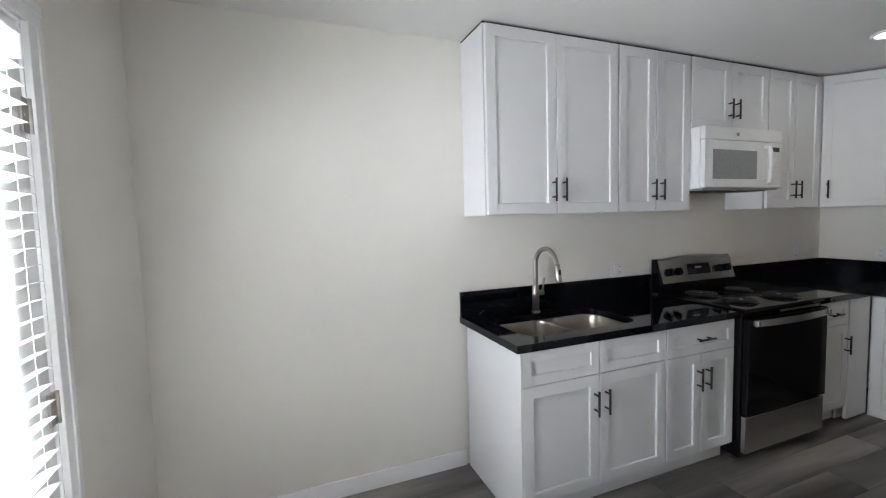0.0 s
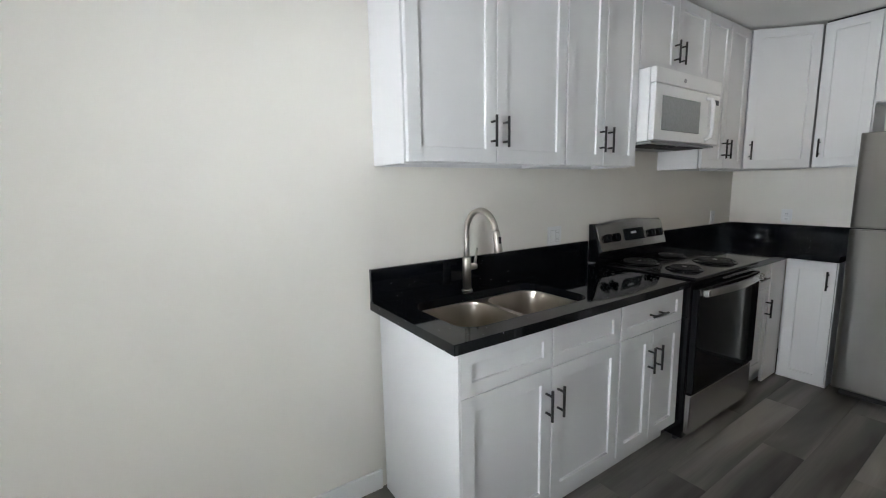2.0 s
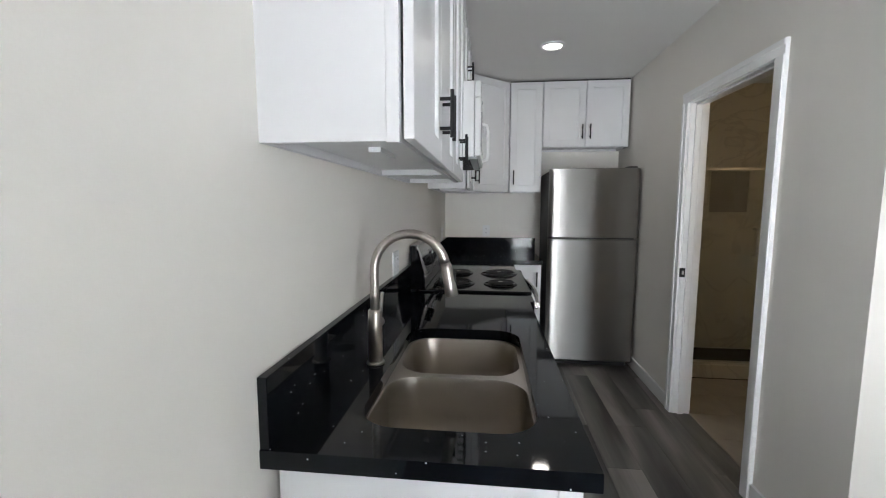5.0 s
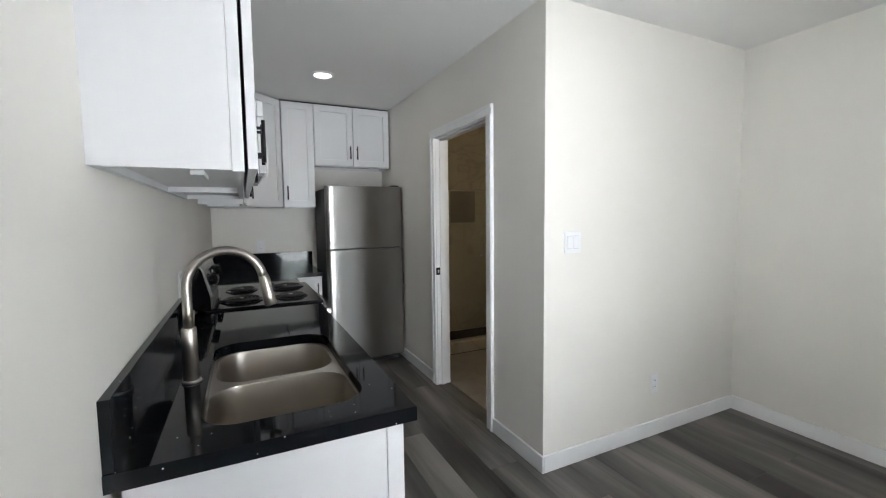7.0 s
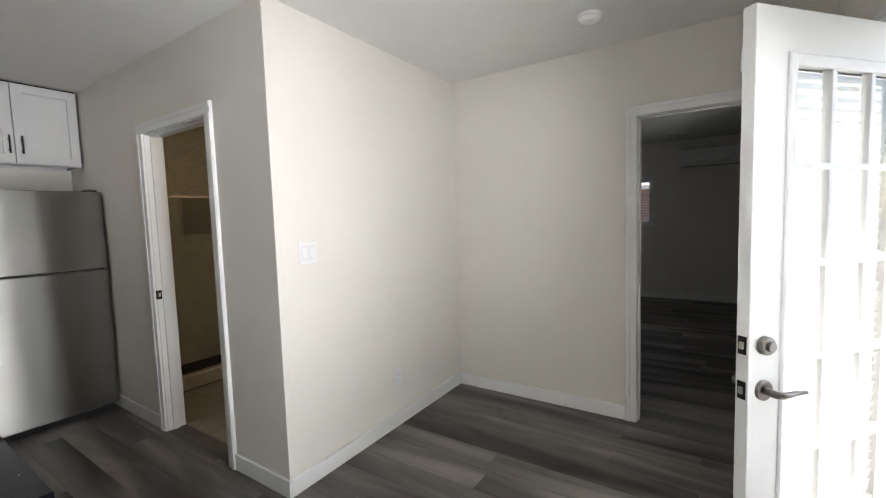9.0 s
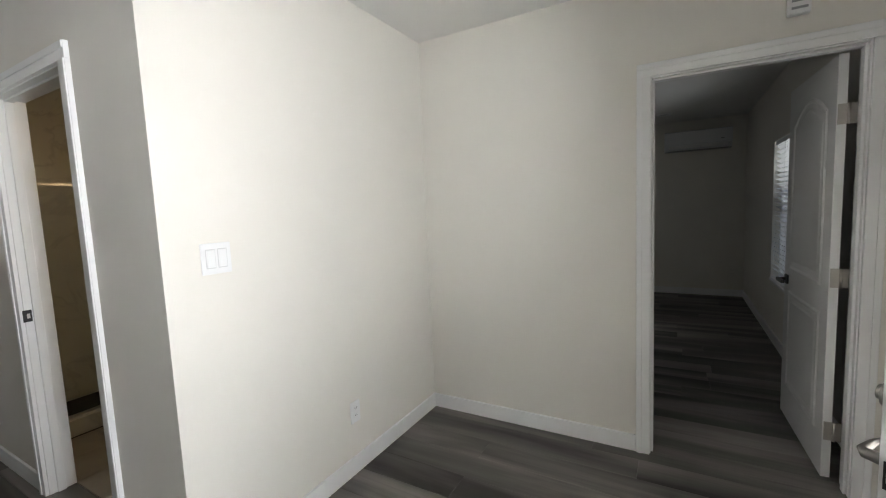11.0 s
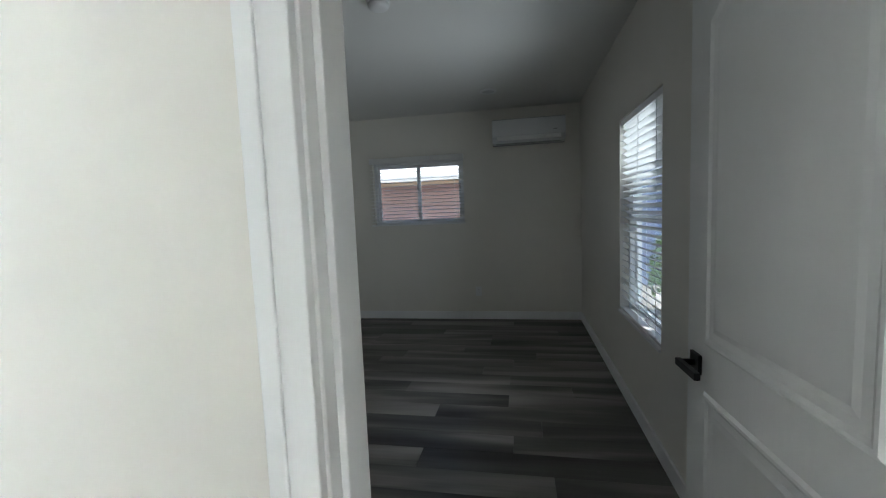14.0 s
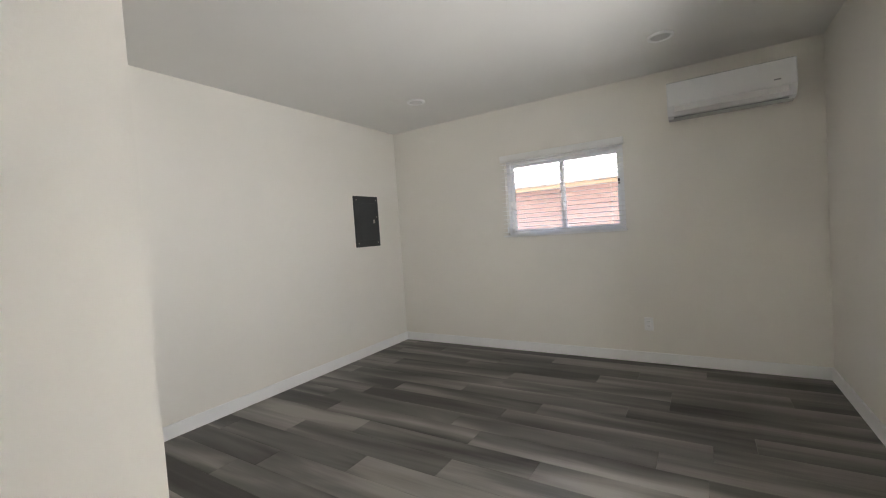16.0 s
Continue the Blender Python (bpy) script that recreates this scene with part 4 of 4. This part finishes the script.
sliding_window("window_1", pose(SWIN[1], BSOUTH - 0.095, SWIN[2], 0, 0, 180), SWIN[1] - SWIN[0], SWIN[3] - SWIN[2], "white vinyl single-hung bedroom window", True)
sliding_window("window_2", pose(BEAST + 0.09, EWIN[1], EWIN[2], 0, 0, -90), EWIN[1] - EWIN[0], EWIN[3] - EWIN[2], "white vinyl sliding bedroom window", False)
struct("window_sill", abox(SWIN[0] - 0.0, SWIN[1], BSOUTH - 0.06, BSOUTH + 0.012, SWIN[2], SWIN[2] + 0.018, 0.003), M_TRIM, "white painted window sill", "window sill")
slats_blind("window_blind", pose(SWIN[0] + 0.015, BSOUTH - 0.028, SWIN[3] - 0.002), SWIN[1] - SWIN[0] - 0.03, SWIN[3] - SWIN[2] - 0.024, 0.043, 30, "white slatted blind with open slats in the window", cords=(0.1, 0.5, 0.9), valance=0.04)
slats_blind("window_blind", pose(BEAST - 0.018, EWIN[1] + 0.03, EWIN[3] + 0.055, 0, 0, -90), EWIN[1] - EWIN[0] + 0.04, EWIN[3] - EWIN[2] + 0.06, 0.043, 4, "white slatted blind lowered over the window", cords=(0.1, 0.5, 0.9), valance=0.065)

# ---- bedroom fittings ----
ac = thing("air_conditioner", pose(BEAST - 0.002, -1.375, 2.062, 0, 0, -90), "glossy white wall-mounted split air conditioner", "air conditioner")
AW, AD, AH = 0.798, 0.215, 0.270
bm = bmesh.new()
prof = [(0.0, 0.0), (-0.10, 0.0), (-0.165, 0.012), (-0.195, 0.045), (-AD, 0.075), (-AD, AH - 0.03), (-AD + 0.012, AH - 0.008), (-AD + 0.03, AH), (0.0, AH)]
a, c = [bm.verts.new((0, y, z)) for y, z in prof], [bm.verts.new((-AW, y, z)) for y, z in prof]
for k in range(len(a)):
    bm.faces.new((a[k], a[(k + 1) % len(a)], c[(k + 1) % len(a)], c[k]))
bm.faces.new(a)
bm.faces.new(c)
part("housing", bm, M_AC, ac)
part("front_panel", abox(-AW + 0.004, -0.004, -AD - 0.008, -AD - 0.001, 0.082, AH - 0.012, 0.003), M_AC, ac)
part("louvre", abox(-AW + 0.05, -0.05, -0.006, 0.0, -0.055, 0.0, 0.002), M_PLASTIC, ac, m=pose(0, -AD + 0.004, 0.072, -32))
part("outlet_slot", abox(-AW + 0.04, -0.04, -0.150, -0.10, -0.002, 0.006), M_ACGREY, ac)
part("indicator", abox(-0.13, -0.09, -AD - 0.010, -AD - 0.007, 0.12, 0.13, 0.001), M_ACGREY, ac)

ep = thing("breaker_panel", pose(7.36, BNORTH - 0.001, 1.45), "dark grey metal breaker panel on the wall", "breaker panel")
part("cover", abox(-0.19, 0.19, -0.016, 0.0, -0.275, 0.275, 0.004), M_PANEL, ep)
pd = part("door", abox(-0.125, 0.125, -0.024, -0.017, -0.20, 0.20, 0.003), M_PANEL, ep)
part("latch", abox(0.085, 0.110, -0.029, -0.024, -0.02, 0.02, 0.002), M_NICKEL, pd)
for x, z in ((-0.155, 0.235), (0.155, 0.235), (-0.155, -0.235), (0.155, -0.235), (0.155, 0.05)):
    part("screw", cyl(bmesh.new(), (x, -0.016, z), (x, -0.019, z), 0.006, 10), M_NICKEL, ep)


def downlight(x, y, z, lens, label):
    d = thing("downlight", pose(x, y, z), label, "ceiling light", "recessed downlights")
    part("trim_ring", tube(bmesh.new(), [(0.072 * math.cos(a), 0.072 * math.sin(a), -0.003) for a in (2 * math.pi * i / 32 for i in range(32))], 0.012, 8, closed=True), M_PLASTIC, d)
    part("lens", cyl(bmesh.new(), (0, 0, 0.0), (0, 0, -0.007), 0.064, 32), lens, d)


downlight(0.87, 2.385, CEIL, M_LAMP_ON, "lit round recessed downlight in the kitchen ceiling")
downlight(7.135, 1.42, BCEIL, M_LAMP_OFF, "unlit round recessed downlight in the bedroom ceiling")
downlight(7.17, -0.585, BCEIL, M_LAMP_OFF, "unlit round recessed downlight in the bedroom ceiling")
area("downlight_glow", (0.87, 2.385, CEIL - 0.012), (0.87, 2.385, 0), 0.12, 0.12, 0.6, (1.0, 0.93, 0.83))

sm = thing("smoke_detector", pose(2.87, -0.46, CEIL), "round white smoke detector on the ceiling", "smoke detector")
part("base", cyl(bmesh.new(), (0, 0, 0), (0, 0, -0.012), 0.066, 32), M_PLASTIC, sm)
part("cover", tube(bmesh.new(), [(0, 0, -0.012), (0, 0, -0.028), (0, 0, -0.036), (0, 0, -0.038)], [0.060, 0.056, 0.046, 0.02], 32), M_PLASTIC, sm)
copy_thing(sm, pose(5.253, -0.121, BCEIL))
ch = thing("door_chime", pose(BWEST - 0.001, -1.20, 2.24), "small white door chime box above the door", "door chime")
part("box", abox(-0.04, 0, -0.04, 0.04, -0.07, 0.07, 0.008), M_PLASTIC, ch)
for i in range(4):
    part("slot", abox(-0.0415, -0.039, -0.028, 0.028, -0.05 + i * 0.03, -0.04 + i * 0.03), M_ACGREY, ch)

sw = thing("light_switch", pose(1.869, JOG - 0.001, 1.253), "white double rocker light switch plate", "light switch")
part("plate", abox(-0.058, 0.058, -0.006, 0, -0.058, 0.058, 0.002), M_PLASTIC, sw)
for x in (-0.023, 0.023):
    part("rocker_frame", abox(x - 0.0185, x + 0.0185, -0.0066, -0.004, -0.036, 0.036), M_LAMP_OFF, sw)
    part("rocker", abox(x - 0.0165, x + 0.0165, -0.0095, -0.004, -0.033, 0.033, 0.002), M_PLASTIC, sw)


def outlet(m, label="white wall outlet with two sockets"):
    o = thing("wall_outlet", m, label, "wall outlet", "wall outlets")
    part("plate", abox(-0.036, 0.036, -0.006, 0, -0.058, 0.058, 0.002), M_PLASTIC, o)
    for z in (-0.02, 0.02):
        s = part("socket", abox(-0.017, 0.017, -0.009, -0.004, z - 0.0145, z + 0.0145, 0.003), M_PLASTIC, o)
        for x in (-0.006, 0.006):
            part("slot", abox(x - 0.001, x + 0.001, -0.0096, -0.0085, z - 0.002, z + 0.007), M_DARK, s)


outlet(pose(2.555, JOG - 0.001, 0.335))
duo = thing("wall_outlet", pose(0.001, 1.192, 1.113, 0, 0, 90), "white double plate with a rocker switch and a socket", "wall outlet", "wall outlets")
part("plate", abox(-0.058, 0.058, -0.006, 0, -0.057, 0.057, 0.002), M_PLASTIC, duo)
for x in (-0.023, 0.023):
    part("insert_frame", abox(x - 0.0185, x + 0.0185, -0.0066, -0.004, -0.036, 0.036), M_LAMP_OFF, duo)
part("rocker", abox(-0.0395, -0.0065, -0.0095, -0.004, -0.033, 0.033, 0.002), M_PLASTIC, duo)
insert = part("socket", abox(0.0065, 0.0395, -0.0085, -0.004, -0.033, 0.033, 0.002), M_PLASTIC, duo)
for z in (-0.019, 0.019):
    for x in (0.018, 0.028):
        part("slot", abox(x - 0.001, x + 0.001, -0.0091, -0.008, z - 0.004, z + 0.004), M_DARK, insert)
outlet(pose(0.001, 3.18, 1.115, 0, 0, 90), "white wall outlet above the worktop")
outlet(pose(0.417, NORTH - 0.001, 1.125), "white wall outlet above the worktop")
outlet(pose(BEAST - 0.001, -0.348, 0.345, 0, 0, -90))

# ---- outside ----
struct("ground", abox(-60, 70, -60, 60, -0.30, -0.16), M_CONCRETE, "pale concrete yard around the house", "ground")
neighbour = thing("neighbour_house", pose(10.2, 0, -0.16), "pink stucco house with an orange fascia", "house")
part("wall", abox(0, 5, -1.4, 8, 0, 2.10), M_STUCCO, neighbour)
part("fascia", abox(-0.35, -0.31, -1.6, 8.4, 1.95, 2.02), M_FASCIA, neighbour)
bm = bmesh.new()
for z0, z1, x0, x1 in ((2.02, 3.2, -0.40, 2.5),):
    v = [bm.verts.new(q) for q in ((x0, -1.7, z0), (x1, -1.7, z1), (x1, 8.5, z1), (x0, 8.5, z0), (x0, -1.7, z0 + 0.08), (x1, -1.7, z1 + 0.08), (x1, 8.5, z1 + 0.08), (x0, 8.5, z0 + 0.08))]
    for q in ((0, 1, 2, 3), (4, 7, 6, 5), (0, 4, 5, 1), (3, 2, 6, 7), (0, 3, 7, 4), (1, 5, 6, 2)):
        bm.faces.new([v[i] for i in q])
part("roof", bm, M_ROOFING, neighbour)
blue = thing("blue_house", pose(11.0, -11.5, -0.16), "blue sided house with white trimmed windows", "house")
siding = part("wall", abox(0, 9, 0, 9.6, 0, 5.2), M_SIDING, blue)
for k in range(26):
    part("board", abox(-0.018, 0.0, 0.0, 9.6, 0.02 + 0.2 * k, 0.20 + 0.2 * k, 0.004), M_SIDING, siding)
part("roof", abox(-0.5, 9.5, -0.5, 10.0, 5.2, 5.4, 0.02), M_ROOFING, blue)
for y, z in ((1.6, 1.0), (4.4, 1.0), (7.0, 1.0), (1.6, 3.5), (4.4, 3.5), (7.0, 3.5)):
    wf = part("window", abox(-0.06, 0.0, y, y + 1.1, z, z + 1.3, 0.01), M_VINYL, blue)
    part("pane", abox(-0.066, -0.04, y + 0.08, y + 1.02, z + 0.08, z + 1.22), M_LCD, wf)
wallf = thing("garden_wall", pose(3.0, -4.6, -0.16), "low white garden wall", "garden wall")
part("wall", abox(0, 4.6, 0, 0.15, 0, 0.75, 0.01), M_ROOFING, wallf)


def shrub(x, y, h, spread):
    s = thing("shrub", pose(x, y, -0.16), "leafy bright green garden shrub", "shrub")
    bm = bmesh.new()
    for k in range(6):
        a = k * 1.05
        tube(bm, [(0, 0, 0), (0.3 * spread * math.cos(a), 0.3 * spread * math.sin(a), h * 0.4), (0.7 * spread * math.cos(a), 0.7 * spread * math.sin(a), h * 0.85)], [0.022, 0.014, 0.005], 6)
    part("trunk", bm, M_BARK, s)
    bm = bmesh.new()
    for k in range(900):
        a, r = random.uniform(0, 2 * math.pi), spread * math.sqrt(random.random())
        z = h * (0.25 + 0.75 * random.random() * (1 - 0.45 * (r / spread) ** 2))
        c = Vector((r * math.cos(a), r * math.sin(a), z))
        e = Euler((random.uniform(-1, 1), random.uniform(-1, 1), random.uniform(0, 6))).to_matrix()
        l = random.uniform(0.05, 0.10)
        vs = [bm.verts.new(c + e @ Vector(q)) for q in ((-l, 0, 0), (0, -l * 0.4, 0.01), (l, 0, -0.01), (0, l * 0.4, 0.01))]
        bm.faces.new(vs)
    part("leaves", bm, M_LEAF, s)


shrub(8.6, -2.95, 1.3, 0.45)
tree = thing("tree", pose(4.75, -4.1, -0.16), "leafy garden tree shading the bedroom window", "tree")
bm = bmesh.new()
tube(bm, [(0, 0, 0), (0.03, 0.02, 1.2), (-0.03, 0.0, 2.4), (0.0, 0.05, 3.4)], [0.11, 0.09, 0.075, 0.05], 10)
for k in range(9):
    a, z = k * 2.4, 2.3 + 0.13 * k
    tube(bm, [(0, 0, z), (0.6 * math.cos(a), 0.6 * math.sin(a), z + 0.45), (1.2 * math.cos(a), 1.2 * math.sin(a), z + 0.75)], [0.04, 0.026, 0.01], 6)
part("trunk", bm, M_BARK, tree)
bm = bmesh.new()
hubs = [(random.uniform(-1.3, 1.3), random.uniform(-1.0, 1.0), random.uniform(2.9, 6.5)) for k in range(62)]
for k in range(7400):
    h = hubs[k % len(hubs)]
    c = Vector(h) + Vector([random.gauss(0, 0.2) for i in range(3)])
    e = Euler((random.uniform(-1, 1), random.uniform(-1, 1), random.uniform(0, 6))).to_matrix()
    l = random.uniform(0.05, 0.09)
    bm.faces.new([bm.verts.new(c + e @ Vector(q)) for q in ((-l, 0, 0), (0, -l * 0.45, 0.012), (l, 0, -0.01), (0, l * 0.45, 0.012))])
part("crown", bm, M_LEAF, tree)
shrub(4.6, -3.6, 0.9, 0.45)

struct("roof_eave", abox(-0.6, 8.6, SOUTH - 0.70, SOUTH - 0.18, 2.50, 2.664, 0.01), M_TRIM, "white boarded roof eave over the doors", "roof")
struct("roof", abox(-0.6, 8.6, SOUTH - 0.70, NORTH + 0.6, 2.665, 2.80, 0.01), M_ROOFING, "flat pale roof over the rooms", "roof")

# ---- floor pieces ----
struct("floor_slab", abox(WEST - 0.1, BEAST + 0.1, SOUTH - 0.14, NORTH + 0.1, -0.15, -0.012), M_DARK, "dark underlay below the floor boards", "floor")
floor = thing("floor", Matrix.Identity(4), "grey wood-look vinyl plank floor", "floor", kind="structure")
PW, PL = 0.180, 1.22
plank_meshes = {}


def plank(x0, x1, y0, y1):
    w, l = round(x1 - x0, 4), round(y1 - y0, 4)
    if (w, l) not in plank_meshes:
        g, c, top = 0.0004, 0.0011, 0.0
        v = [(g, g, -0.010), (w - g, g, -0.010), (w - g, l - g, -0.010), (g, l - g, -0.010)]
        v += [(x, y, top - c) for x, y, _ in v[:4]]
        v += [(g + c, g + c, top), (w - g - c, g + c, top), (w - g - c, l - g - c, top), (g + c, l - g - c, top)]
        f = [(8, 9, 10, 11)] + [(a, (a + 1) % 4, 4 + (a + 1) % 4, 4 + a) for a in range(4)] + [(4 + a, 4 + (a + 1) % 4, 8 + (a + 1) % 4, 8 + a) for a in range(4)]
        me = bpy.data.meshes.new("plank")
        me.from_pydata(v, [], f)
        me.materials.append(M_PLANK)
        plank_meshes[(w, l)] = me
    p = new("plank", plank_meshes[(w, l)])
    p.parent = floor
    p.location = (x0, y0, 0)


def lay(x0, x1, y0, y1, seed):
    """Boards that run along y; the joints step from row to row."""
    rng = random.Random(seed)
    x = x0
    while x < x1 - 0.004:
        xe = min(x + PW, x1)
        y = y0
        ye = y0 + PL * rng.choice((0.25, 0.45, 0.62, 0.8, 1.0)) + rng.uniform(0, 0.05)
        while y < y1 - 0.004:
            ye = min(ye, y1)
            if y1 - ye < 0.12:
                ye = y1
            plank(x, xe, y, ye)
            y, ye = ye, ye + PL
        x = xe


lay(WEST, KEAST, SOUTH, NORTH, 3)
lay(KEAST, BWEST, SOUTH, JOG, 7)
lay(BWEST, 3.50, BED[0], BED[1], 5)
lay(3.50, CLX, BSOUTH, CLY, 11)
lay(CLX, BEAST, BSOUTH, BNORTH, 13)
lay(KEAST, 1.79, BATH[0], BATH[1], 17)
lay(FRENCH[0], FRENCH[1], SOUTH - 0.13, SOUTH, 19)
lay(ENTRY[0], ENTRY[1], SOUTH - 0.13, SOUTH, 23)
bath_floor = thing("bath_floor", Matrix.Identity(4), "beige stone tile bathroom floor", "floor", kind="structure")
tile_me = None
for i in range(6):
    for j in range(7):
        x0, y0 = 1.792 + i * 0.305, JOG + 0.117 + j * 0.305
        x1, y1 = min(x0 + 0.302, 3.38), min(y0 + 0.302, 2.72)
        if x1 - x0 < 0.03 or y1 - y0 < 0.03:
            continue
        if tile_me is None or (x1 - x0 < 0.30 or y1 - y0 < 0.30):
            ob = part("tile", abox(0, x1 - x0, 0, y1 - y0, -0.010, 0.004, 0.0015), M_TILE, bath_floor, m=pose(x0, y0, 0))
            if tile_me is None:
                tile_me = ob.data
        else:
            ob = new("tile", tile_me)
            ob.parent = bath_floor
            ob.location = (x0, y0, 0)
